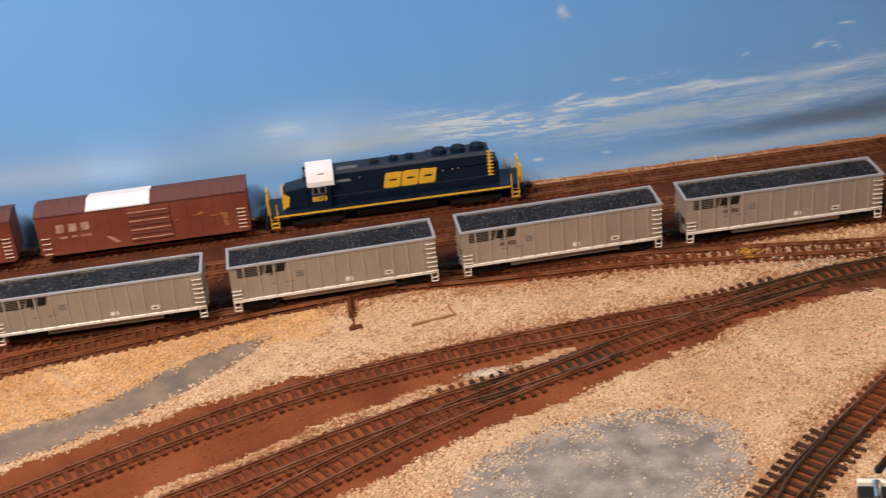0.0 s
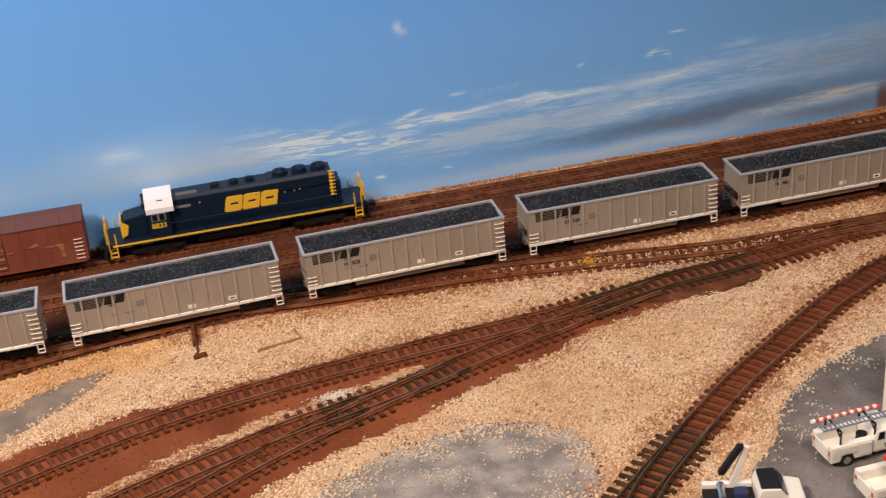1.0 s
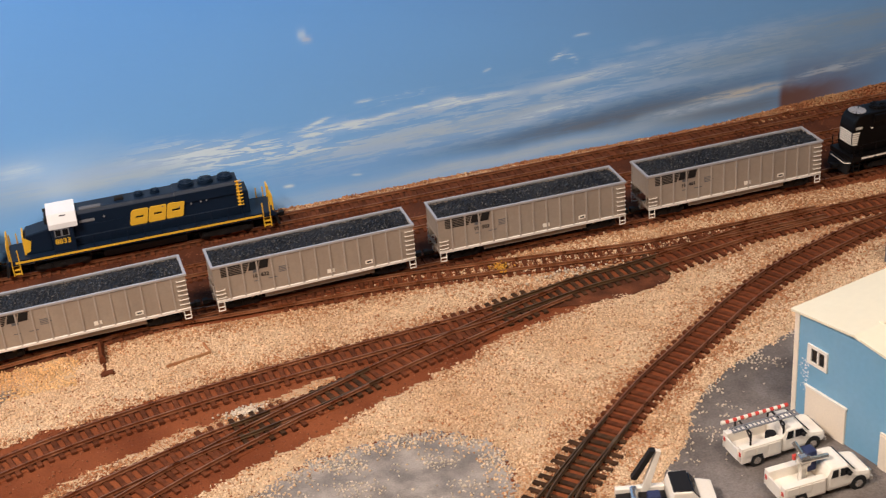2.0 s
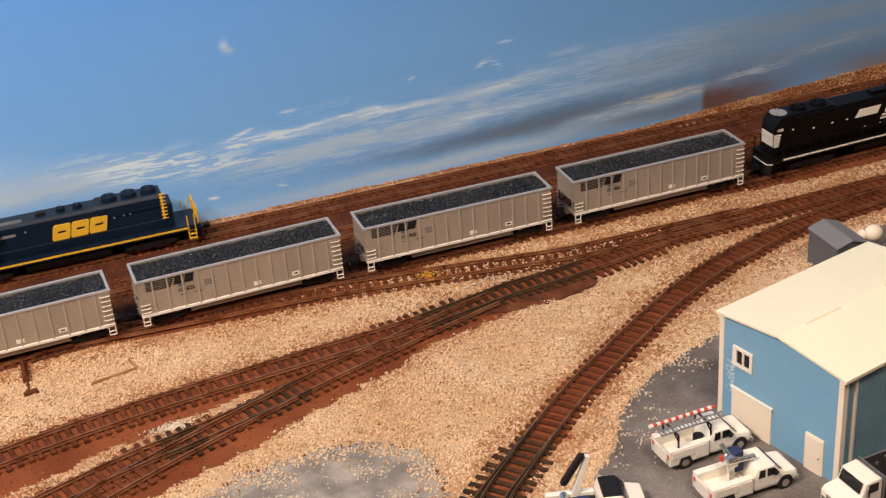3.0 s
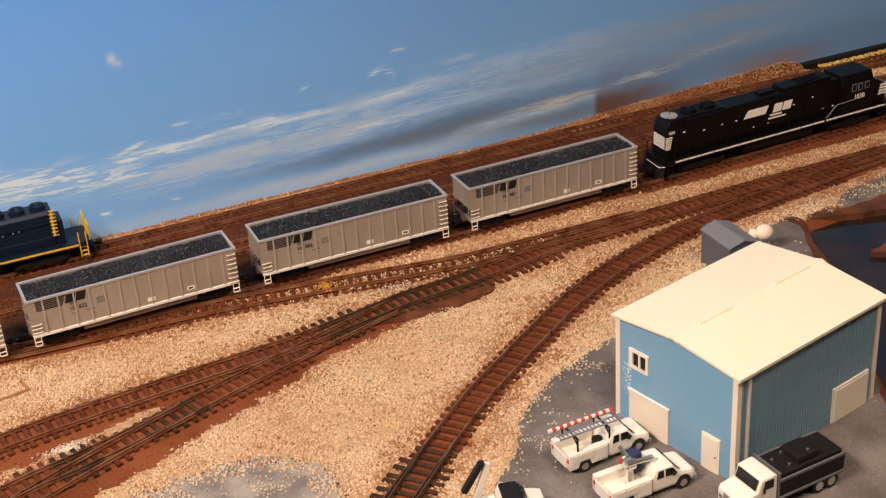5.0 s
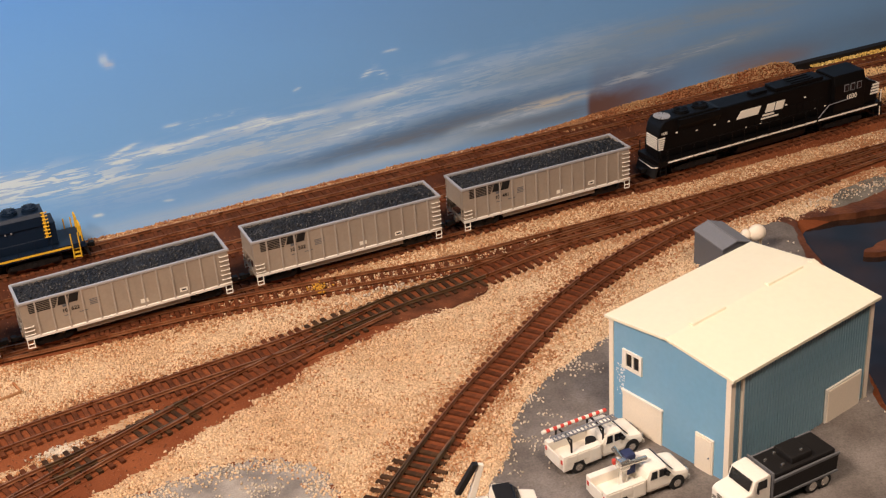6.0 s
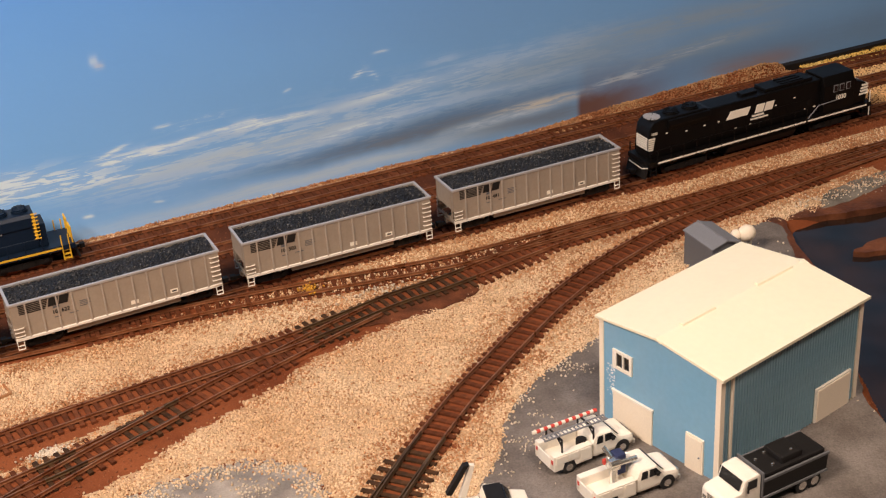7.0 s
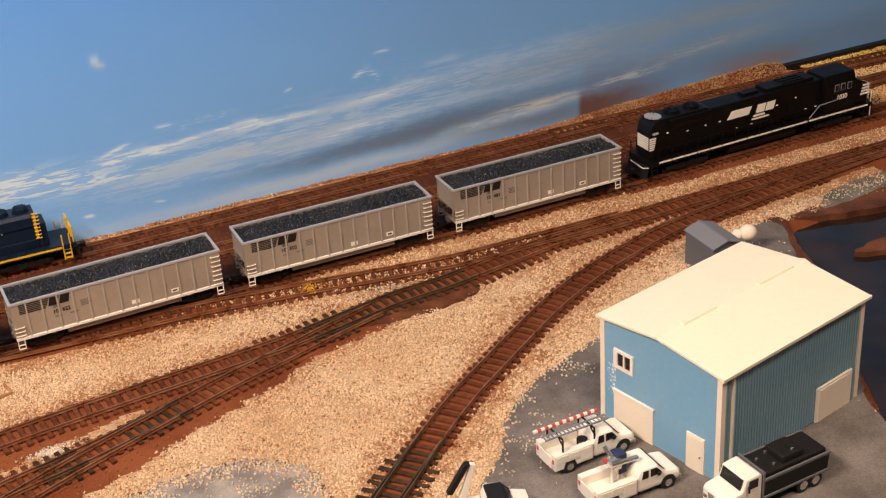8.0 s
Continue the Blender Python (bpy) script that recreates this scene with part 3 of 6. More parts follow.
def scatter(x0, x1, y0, y1, pitch, seed):
    rng = np.random.default_rng(seed)
    X, Y = np.meshgrid(np.arange(x0, x1, pitch), np.arange(y0, y1, pitch))
    X, Y = X.ravel() + rng.uniform(-0.5, 0.5, X.size) * pitch, Y.ravel() + rng.uniform(-0.5, 0.5, X.size) * pitch
    return X, Y, rng


def nearest(names, x, y):
    """Distance to the nearest of some centre lines, roughly (steep lines corrected by slope)."""
    d = np.full(x.shape, 9.0)
    for k in names:
        c = CENTRE[k]
        slope = np.gradient(c[:, 1], c[:, 0])
        on = (x > c[0, 0] - 0.01) & (x < c[-1, 0] + 0.01)
        dd = np.abs(y - line_y(k, x)) / np.sqrt(1 + np.interp(x, c[:, 0], slope) ** 2)
        d = np.where(on, np.minimum(d, dd), d)
    return d


def ballast_mask(x, y):
    w = wobble(x, y, 90, 4.0)
    yd = np.where(x > -0.25, line_y("crossover", x), line_y("spur", x))
    front = np.minimum(line_y("train", x), np.where(x < -0.26, line_y("spur", x), np.where(x < 0.33, line_y("crossover", x), 9)))
    ye, yl, yf = line_y("yard", x), np.where(x < 0.075, np.minimum(line_y("lead", x), line_y("yard", x)), line_y("yard", x)), line_y("siding", x)
    yl = np.where(x < -0.1, np.minimum(yl, line_y("stub", x)), yl)
    band = np.interp(x, [-0.6, -0.5, -0.42, -0.34, -0.28, -0.15, 0.05], [0.040, 0.040, 0.033, 0.025, 0.018, 0.016, 0.014])
    r1 = (x < 0.17) & (y < front - 0.013) & (y > ye + band + 0.004 * w)
    r2 = (x < 0.40) & (y < yl - np.interp(x, [-0.3, -0.08, -0.03, 0.0, 0.05, 0.08, 0.15, 0.165, 0.2], [0.030, 0.034, 0.029, 0.023, 0.022, 0.027, 0.030, 0.016, 0.0135]) + 0.005 * w) & ((x < -0.1) | (y > yf + 0.014 + 0.002 * w))
    r3 = (x > -0.1) & (x < 0.37) & (y < yf - 0.013 + 0.003 * w) & (y > yf - 0.12)
    r4 = (x > 0.05) & (y < line_y("train", x) - np.interp(x, [0.3, 0.4, 0.6], [0.013, 0.025, 0.032])) & (y > np.where(x < 0.33, line_y("crossover", x), ye) + 0.012)
    r5 = (x > 0.36) & (x < 0.58) & (y < np.minimum(ye, yf) - 0.016) & (y > -0.100 - 0.012 * (x < 0.5) + 0.006 * w)
    r6 = (y > 0.168) & (x < 0.42)
    r7 = (x < -0.12) & (y > line_y("lead", x) + 0.016 + 0.002 * w) & (y < line_y("lead", x) + 0.027 + 0.004 * w) & (y < ye - 0.02)
    return r1 | r2 | r3 | r4 | r5 | r6 | r7


ALL = list(LINES)
X, Y, rng = scatter(-0.66, 0.80, -0.42, 0.176, 0.00158, 5)
JX, JY = X + rng.normal(0, 0.0022, X.size), Y + rng.normal(0, 0.0022, X.size)
keep = ballast_mask(JX, JY) & ~inside(LOT, JX, JY) & ~inside(PAD, X + 6 * (JX - X), Y + 6 * (JY - Y)) & ~inside(STRIP, X + 1.5 * (JX - X), Y + 1.5 * (JY - Y))
close = nearest(ALL, X, Y)
keep &= (close > 0.0120) | ((close > 0.0098) & (rng.uniform(0, 1, X.size) < 0.4))
keep &= rng.uniform(0, 1, X.size) < 0.93
X1, Y1 = X[keep], Y[keep]
Z1 = ground_z(X1, Y1) + rng.uniform(0.0001, 0.0007, X1.size) + 0.0006 * wobble(X1, Y1, 160, 6.0)
Z1 = np.where(inside(LOT, X1, Y1), np.maximum(Z1, 0.0009), Z1)
Z1 = np.where(inside(PAD, X1, Y1) | inside(STRIP, X1, Y1), np.maximum(Z1, ground_z(X1, Y1) + 0.0008), Z1)
warm = (X1 < -0.31 + 0.03 * wobble(X1, Y1, 60, 7.0)) & (Y1 > np.interp(X1, [-0.66, -0.54, -0.46, -0.42, -0.38, -0.35], [-0.18, -0.145, -0.118, -0.092, -0.064, -0.055])) & (rng.uniform(0, 1, X1.size) < 0.92)
grains("orange_ballast", np.c_[X1, Y1, Z1][warm], 0.0022, M_ORANGE, "orange-tan ballast stones beside the tracks", "ballast")
X1, Y1, Z1 = X1[~warm], Y1[~warm], Z1[~warm]
edge = nearest(ALL, X1, Y1) + 0.006 * wobble(X1, Y1, 70, 5.0)
rusty = rng.uniform(0, 1, X1.size) < np.clip(1.05 - (edge - 0.010) / 0.028, 0.05, 0.85)
rusty |= (X1 < -0.12) & (Y1 < line_y("yard", X1) - 0.018) & (Y1 > line_y("lead", X1) + 0.012) & (rng.uniform(0, 1, X1.size) < 0.85)
rusty |= (Y1 > 0.160) & (rng.uniform(0, 1, X1.size) < 0.75)
# Browner ballast to the right; extra dark stones also stand for dimmer light.
rusty |= (X1 > 0.25) & (Y1 > -0.09) & (rng.uniform(0, 1, X1.size) < np.clip((X1 - 0.2) * 1.6, 0, 0.55))
grains("rust_ballast", np.c_[X1, Y1, Z1][rusty], 0.0021, M_RUSTSTONE, "rust-stained ballast stones along the tracks, more to the right for dimmer light", "ballast")
X1, Y1, Z1 = X1[~rusty], Y1[~rusty], Z1[~rusty]
grains("ballast", np.c_[X1, Y1, Z1], 0.0022, M_BALLAST, "pale tan ballast stones spread between the tracks", "ballast")


draped("ballast_bed", lambda x, y: ballast_mask(x, y) & ~inside(LOT, x, y) & ~inside(PAD, x, y) & ~inside(STRIP, x, y) & (nearest(ALL, x, y) > 0.014), 0.0003, M_SAND, "tan sand bed under the ballast stones", "ballast", 0.003)

X, Y, rng = scatter(-0.66, 0.80, -0.42, 0.176, 0.0026, 6)
keep = (rng.uniform(0, 1, X.size) < np.where((X > 0.3) & (Y < 0.02) & (Y > -0.02), 0.8, np.where(nearest(ALL, X, Y) < 0.016, 0.10, 0.22))) & ~inside(LOT, X, Y) & ~inside(PAD, X, Y) & ~inside(STRIP, X, Y) & ~((X > 0.38) & (Y < -0.11))
keep &= nearest(ALL, X, Y) > 0.009
X2, Y2 = X[keep], Y[keep]
grains("brown_gravel", np.c_[X2, Y2, ground_z(X2, Y2) + 0.0002], 0.0017, M_RUSTGRAVEL, "rust-brown fine gravel along the tracks", "gravel")

# pale stones lying between the ties of the crossover and the hopper track
X, Y, rng = scatter(-0.12, 0.30, -0.060, 0.030, 0.0019, 12)
off = nearest(["crossover"], X, Y)
fill = (off < 0.0125) & (np.abs(off - 0.0088) > 0.0014) & (rng.uniform(0, 1, X.size) < np.interp(X, [-0.06, 0.03, 0.16, 0.26], [0.1, 0.85, 0.85, 0.3])) & (nearest(["yard"], X, Y) > 0.0105)
fill &= nearest(["train"], X, Y) > 0.012
half = rng.uniform(0, 1, X.size) < 0.5
grains("rust_ballast", np.c_[X[fill & half], Y[fill & half], np.full((fill & half).sum(), 0.0002)], 0.0021, M_RUSTSTONE, "rust-stained stones lying between the crossover ties", "ballast")
fill &= ~half
grains("ballast", np.c_[X[fill], Y[fill], np.full(fill.sum(), 0.0003)], 0.0021, M_BALLAST, "pale stones lying between the crossover ties", "ballast")

X, Y, rng = scatter(0.36, 0.68, 0.158, 0.176, 0.0016, 7)
Z = ground_z(X, Y)
grains("gravel_heap", np.c_[X, Y, Z + rng.uniform(0, 0.001, X.size)], 0.0026, M_BROWNSTONE, "heap of brown gravel against the backdrop", "gravel")

X, Y, rng = scatter(-0.20, 0.42, -0.42, -0.09, 0.0021, 8)
rim = np.abs(wobble(X, Y, 60, 9.0))
near_edge = np.zeros(X.shape)
for loop, spread, much in ((LOT, 0.021, 1.5), (PAD, 0.045, 2.4)):
    pts = np.array(loop)[::2]
    d = np.sqrt(((X[:, None] - pts[None, :, 0]) ** 2 + (Y[:, None] - pts[None, :, 1]) ** 2).min(1))
    near_edge = np.maximum(near_edge, much * np.exp(-(d / spread) ** 2) * inside(loop, X, Y))
near_edge *= np.interp(X, [0.16, 0.24], [1.0, 0.12])
keep = rng.uniform(0, 1, X.size) < near_edge * np.clip(1.1 * rim - 0.15, 0.03, 0.6)
grains("crumbs", np.c_[X[keep], Y[keep], np.where(inside(PAD, X[keep], Y[keep]), ground_z(X[keep], Y[keep]) + 0.0008, 0.0009)], 0.0019, M_SPECK, "pale stone crumbs strewn on the asphalt edge", "gravel")


# ---- tracks ----
def rail_mesh(name, c, off, mat, z0=0.0015):
    """Rail section swept along an offset of the centre line."""
    t = np.gradient(c, axis=0)
    t /= np.linalg.norm(t, axis=1)[:, None]
    nrm = np.c_[-t[:, 1], t[:, 0]]
    prof = [(-0.0010, 0), (-0.0010, 0.0004), (-0.00025, 0.0007), (-0.00025, 0.0016), (-0.00055, 0.0018), (-0.0005, 0.0025), (0.0005, 0.0025), (0.00055, 0.0018), (0.00025, 0.0016), (0.00025, 0.0007), (0.0010, 0.0004), (0.0010, 0)]
    k, n = len(prof), len(c)
    v = np.array([np.c_[c + nrm * (off + p[0]), np.full(n, z0 + p[1])] for p in prof]).transpose(1, 0, 2).reshape(-1, 3)
    f = [(i * k + j, i * k + (j + 1) % k, (i + 1) * k + (j + 1) % k, (i + 1) * k + j) for i in range(n - 1) for j in range(k)]
    f += [tuple(range(k))[::-1], tuple((n - 1) * k + j for j in range(k))]
    me = bpy.data.meshes.new(name)
    me.from_pydata(v.tolist(), [], f)
    me.materials.append(mat)
    return me


def tie_mesh(name, mat, length=0.030, width=0.0035):
    bm = B()
    box(bm, -width / 2, width / 2, -length / 2, length / 2, -0.0022, 0.0016)
    bmesh.ops.bevel(bm, geom=[e for e in bm.edges if min(v.co.z for v in e.verts) > 0], offset=0.0003, segments=1, affect="EDGES")
    return mesh_of(name, bm, mat)


TIE, TIE_DARK = tie_mesh("tie", M_TIE), tie_mesh("tie", M_DARKTIE)
TIE_LONG, TIE_LONG_DARK = tie_mesh("tie", M_TIE, 0.040), tie_mesh("tie", M_DARKTIE, 0.040)


def track(key, label, x0, x1, mains=(), rz=0.0015, gap=0.013, dark=None, wide=(), bed=None, pitch=0.0080):
    c = CENTRE[key]
    c = c[(c[:, 0] > x0) & (c[:, 0] < x1)]
    top = thing("railway_track", 0, 0)
    oiled = np.array([any(lo < px < hi for lo, hi in dark or ()) for px in c[:, 0]])
    cuts = [0, *(np.nonzero(np.diff(oiled.astype(int)))[0] + 1), len(c)]
    for a, b in zip(cuts[:-1], cuts[1:]):
        for off in (-0.0088, 0.0088):
            if b - a > 2:
                part("rail", rail_mesh("rail", c[a:b + 1], off, M_OILRAIL if oiled[a] else M_RAIL, rz), None, top)
    t = np.gradient(c, axis=0)
    t /= np.linalg.norm(t, axis=1)[:, None]
    nrm = np.c_[-t[:, 1], t[:, 0]]
    zb = 0.0 - 0.00006 * list(LINES).index(key) - (0.0002 if mains else 0)
    prof = [(-0.0135, -0.0025), (-0.0125, zb), (0.0125, zb), (0.0135, -0.0025)]
    v = np.array([np.c_[c + nrm * p[0], np.full(len(c), p[1])] for p in prof]).transpose(1, 0, 2).reshape(-1, 3)
    me = bpy.data.meshes.new("roadbed")
    me.from_pydata(v.tolist(), [], [(i * 4 + j, i * 4 + j + 1, i * 4 + j + 5, i * 4 + j + 4) for i in range(len(c) - 1) for j in range(3)])
    me.materials.append(bed or M_BED)
    part("roadbed", me, None, top)
    rng = random.Random(len(key) * 7)
    dirs = np.gradient(c, axis=0)
    ss = np.r_[0, np.cumsum(np.linalg.norm(np.diff(c, axis=0), axis=1))]
    for a in np.arange(0.003, ss[-1], pitch):
        px, py = np.interp(a, ss, c[:, 0]), np.interp(a, ss, c[:, 1])
        if mains and nearest(mains, np.array([px]), np.array([py]))[0] < gap:
            continue
        d = math.degrees(math.atan2(np.interp(a, ss, dirs[:, 1]), np.interp(a, ss, dirs[:, 0])))
        oily = dark and any(lo < px < hi for lo, hi in dark)
        long_tie = any(lo < px < hi for lo, hi in wide)
        ob = part("tie", (TIE_LONG_DARK if oily else TIE_LONG) if long_tie else (TIE_DARK if oily else TIE), None, top)
        ob.matrix_basis = pose(px + rng.uniform(-0.0004, 0.0004), py + rng.uniform(-0.0006, 0.0006), (-0.0003 if mains else 0) + rng.uniform(-0.0003, 0.0), 0, 0, d + rng.uniform(-2.5, 2.5))
    return tagged(top, label, "railway track", "model railway tracks")


track("back", "rusty model track along the painted backdrop", -0.70, 0.95)
track("middle", "empty rusty model track between two trains", -0.70, 0.95)
track("train", "weathered model track under the hopper train", -0.70, 0.95)
track("spur", "weathered model track joining the hopper track", -0.70, -0.27, ("train",))
track("crossover", "weathered crossover track leaving the hopper track", -0.24, 0.33, ("train", "yard"), bed=M_DIRT)
track("yard", "rust-brown yard track with dark oily ties", -0.68, 0.95, dark=((0.02, 0.17),), wide=((-0.02, 0.06), (0.16, 0.24)), bed=M_DIRT)
track("lead", "rust-brown yard lead with a turnout", -0.55, 0.08, ("yard",), dark=((-0.14, -0.09), (-0.2, -0.17)), wide=((-0.22, -0.15),), bed=M_DIRT)
track("stub", "diverging yard track ending in the lead", -0.50, -0.10, ("lead",), bed=M_DIRT)
track("siding", "curved brown siding track beside the asphalt yard", -0.09, 0.64, ("yard",), dark=((-0.1, 0.035),), wide=((-0.06, 0.025),), bed=M_DIRT)
track("siding_branch", "diverging branch of the siding turnout", -0.07, 0.05, ("siding",), gap=0.012, dark=((-0.1, 0.1),))


# ---- rolling stock parts ----
def wheel(bm, x, y, z, r, w):
    rod(bm, (x, y - w / 2, z), (x, y + w / 2, z), r, 16)
    rod(bm, (x, y - w / 2 - 0.0003, z), (x, y + w / 2 + 0.0003, z), r * 0.55, 12)


def truck(parent, x, axles, gap, r=0.0049, frame_mat=None):
    """A bogie: two side frames, a bolster, and wheels on axles."""
    frame_mat = frame_mat or M_BLACK
    zc = 0.0034 + r
    half = (axles - 1) * gap / 2
    bm = B()
    for s in (-1, 1):
        yy = s * 0.0118
        prism(bm, [(x - half - 0.004, zc - 0.001), (x - half - 0.003, zc + 0.002), (x - half * 0.4, zc + 0.003), (x + half * 0.4, zc + 0.003), (x + half + 0.003, zc + 0.002), (x + half + 0.004, zc - 0.001), (x + half * 0.5, zc - 0.0028), (x - half * 0.5, zc - 0.0028)], "y", yy - 0.001, yy + 0.001)
        for i in range(axles):
            rod(bm, (x - half + i * gap, yy - s * 0.001, zc), (x - half + i * gap, yy + s * 0.0022, zc), 0.0016, 8)
        for i in range(axles - 1):
            for k in (-0.0012, 0, 0.0012):
                xx = x - half + (i + 0.5) * gap + k
                rod(bm, (xx, yy + s * 0.0014, zc - 0.0022), (xx, yy + s * 0.0014, zc + 0.0022), 0.0005, 6)
    box(bm, x - 0.002, x + 0.002, -0.0118, 0.0118, zc - 0.001, zc + 0.003)
    tr = part("truck", bm, frame_mat, parent)
    for i in range(axles):
        for s in (-1, 1):
            w = B()
            wheel(w, x - half + i * gap, s * 0.0088, zc - 0.0002, r, 0.0022)
            part("wheel", w, M_WHEEL, tr)
    return tr


def coupler(parent, x, s):
    bm = B()
    box(bm, min(x, x + s * 0.006), max(x, x + s * 0.006), -0.0012, 0.0012, 0.0085, 0.0110)
    box(bm, min(x + s * 0.005, x + s * 0.0095), max(x + s * 0.005, x + s * 0.0095), -0.0026, 0.0022, 0.0080, 0.0122, 0.0005)
    part("coupler", bm, M_BLACK, parent)


def ladder(parent, name, x0, x1, y, z0, z1, n, mat, r=0.0004, stand=0.0012):
    bm = B()
    for k in range(n):
        z = z0 + (z1 - z0) * k / (n - 1)
        rod(bm, (x0, y, z), (x1, y, z), r, 5)
        for xx in (x0, x1):
            rod(bm, (xx, y, z), (xx, y + (stand if y < 0 else -stand), z), r, 5)
    return part(name, bm, mat, parent)


# ---- coal hoppers ----
HL, HW, HTOP, HSILL = 0.167, 0.036, 0.0470, 0.0165


def hopper_shell(h):
    y0, y1, x0, x1, t = -HW / 2 + 0.0015, HW / 2 - 0.0015, 0.0012, HL - 0.0012, 0.0010
    for s in (-1, 1):
        yy = s * (HW / 2 - 0.0006)
        part("side_panel", box(B(), x0, x1, min(yy, yy - s * t), max(yy, yy - s * t), HSILL, HTOP - 0.0012), M_HOPPER, h)
    for xx, s in ((x0 + 0.0002, 1), (x1 - t - 0.0002, -1)):
        part("end_panel", box(B(), xx, xx + t, y0 + 0.0008, y1 - 0.0008, HSILL + 0.010, HTOP - 0.0012), M_HOPPER, h)
    for xa, s in ((x0, 1), (x1, -1)):
        part("slope_sheet", prism(B(), [(xa, 0.029), (xa + s * 0.002, 0.029), (xa + s * 0.030, 0.0125), (xa + s * 0.028, 0.0125)], "y", y0 + 0.0009, y1 - 0.0009), M_HOPPER, h)


def hopper_rim():
    bm = B()
    w = 0.0021
    for s in (-1, 1):
        a, b = sorted((s * (HW / 2), s * (HW / 2 - w)))
        box(bm, 0, HL, a, b, HTOP - 0.0016, HTOP + 0.0002, 0.0002)
    box(bm, 0, w, -HW / 2 + w, HW / 2 - w, HTOP - 0.0016, HTOP + 0.0001, 0.0002)
    box(bm, HL - w, HL, -HW / 2 + w, HW / 2 - w, HTOP - 0.0016, HTOP + 0.0001, 0.0002)
    return bm


def coal_mesh(seed):
    n, k = 110, 22
    xs, ys = np.linspace(0.002, HL - 0.002, n), np.linspace(-HW / 2 + 0.002, HW / 2 - 0.002, k)
    X, Y = np.meshgrid(xs, ys)
    rng = np.random.default_rng(seed)
    Z = HTOP - 0.0026 + 0.0017 * (1 - (Y / 0.017) ** 2) + 0.0007 * wobble(X, Y, 110, seed) + rng.uniform(-0.0006, 0.0007, X.shape)
    v = np.c_[X.ravel(), Y.ravel(), Z.ravel()]
    f = [(j * n + i, j * n + i + 1, (j + 1) * n + i + 1, (j + 1) * n + i) for j in range(k - 1) for i in range(n - 1)]
    me = bpy.data.meshes.new("coal_load")
    me.from_pydata(v.tolist(), [], f)
    me.materials.append(M_COAL)
    return me


def hopper(x, number, seed):
    """A silver-tan coal hopper whose low-x end stands at x on the train track."""
    h = thing("coal_hopper", 0, 0)
    hopper_shell(h)
    part("top_rim", hopper_rim(), M_RIM, h)
    coal = part("coal_load", coal_mesh(seed), None, h, "heaped black coal")
    rng = np.random.default_rng(seed + 50)
    n = 900
    cx, cy = rng.uniform(0.003, HL - 0.003, n), rng.uniform(-0.0155, 0.0155, n)
    lumps = grains("coal_rubble", np.c_[cx, cy, HTOP - 0.0020 + 0.0017 * (1 - (cy / 0.017) ** 2) + 0.0004 * rng.normal(0, 1, n)], 0.0013, M_COALBRIGHT, "coal lumps with sparkle put into paler colours", "")
    del lumps["label"]
    lumps["kind"] = "stuff"
    lumps.parent = coal
    ribs = 13
    for s in (-1, 1):
        for i in range(ribs):
            xx = 0.0125 + (HL - 0.025) * i / (ribs - 1)
            bm = B()
            a, b = sorted((s * (HW / 2 - 0.0012), s * (HW / 2 + 0.0001)))
            prism(bm, [(s * (HW / 2 - 0.0012), HSILL), (s * (HW / 2 + 0.0002), HSILL), (s * (HW / 2 - 0.0001), HTOP - 0.0017), (s * (HW / 2 - 0.0012), HTOP - 0.0017)], "x", xx - 0.0006, xx + 0.0006)
            part("rib", bm, M_RIB, h)
        bm = B()
        yy = s * HW / 2
        prism(bm, [(yy - s * 0.0014, HSILL + 0.0016), (yy + s * 0.0002, HSILL + 0.0004), (yy + s * 0.0002, HSILL - 0.0014), (yy - s * 0.0014, HSILL - 0.0016)], "x", 0.001, HL - 0.001)
        part("side_sill", bm, M_SILL, h, "lower side sill with its highlight in the pale colour")
        # ladders and end steps
        ladder(h, "ladder", HL - 0.0085, HL - 0.0015, s * (HW / 2 + 0.0008), 0.0175, HTOP - 0.005, 7, M_WHITE)
        ladder(h, "grab_iron", 0.0015, 0.0085, s * (HW / 2 + 0.0008), 0.0195, 0.0262, 3, M_WHITE)
        for xa in (0.0015, HL - 0.0065):
            bm = B()
            for dx in (0, 0.005):
                rod(bm, (xa + dx, s * HW / 2, 0.0155), (xa + dx, s * HW / 2, 0.0078), 0.0004, 5)
            for z in (0.0080, 0.0112):
                rod(bm, (xa, s * HW / 2, z), (xa + 0.005, s * HW / 2, z), 0.0005, 5)
            part("step", bm, M_WHITE, h)
    # tub between the trucks
    bm = B()
    prism(bm, [(-0.0155, HSILL - 0.001), (0.0155, HSILL - 0.001), (0.0150, 0.0100), (-0.0150, 0.0100)], "x", 0.040, 0.131)
    part("discharge_chute", bm, M_HOPPER, h)
    bm = B()
    box(bm, 0.0, HL, -0.0022, 0.0022, 0.0105, 0.0150)
    for xx in (0.001, HL - 0.0025):
        box(bm, xx, xx + 0.0015, -HW / 2 + 0.001, HW / 2 - 0.001, 0.0150, 0.0175)
        for s in (-1, 1):
            rod(bm, (xx + 0.0008, s * 0.012, 0.017), (xx + 0.0008, s * 0.012, 0.042), 0.0007, 6)
    part("underframe", bm, M_HOPPER, h)
    bm = B()
    rod(bm, (0.0095, -0.004, 0.019), (0.0155, -0.004, 0.019), 0.003, 10)
    box(bm, HL - 0.016, HL - 0.009, 0.002, 0.010, 0.014, 0.020, 0.0006)
    part("brake_gear", bm, M_BLACK, h)
    for xx in (0.0225, HL - 0.0225):
        truck(h, xx, 2, 0.0205)
    coupler(h, 0.001, -1)
    coupler(h, HL - 0.001, 1)
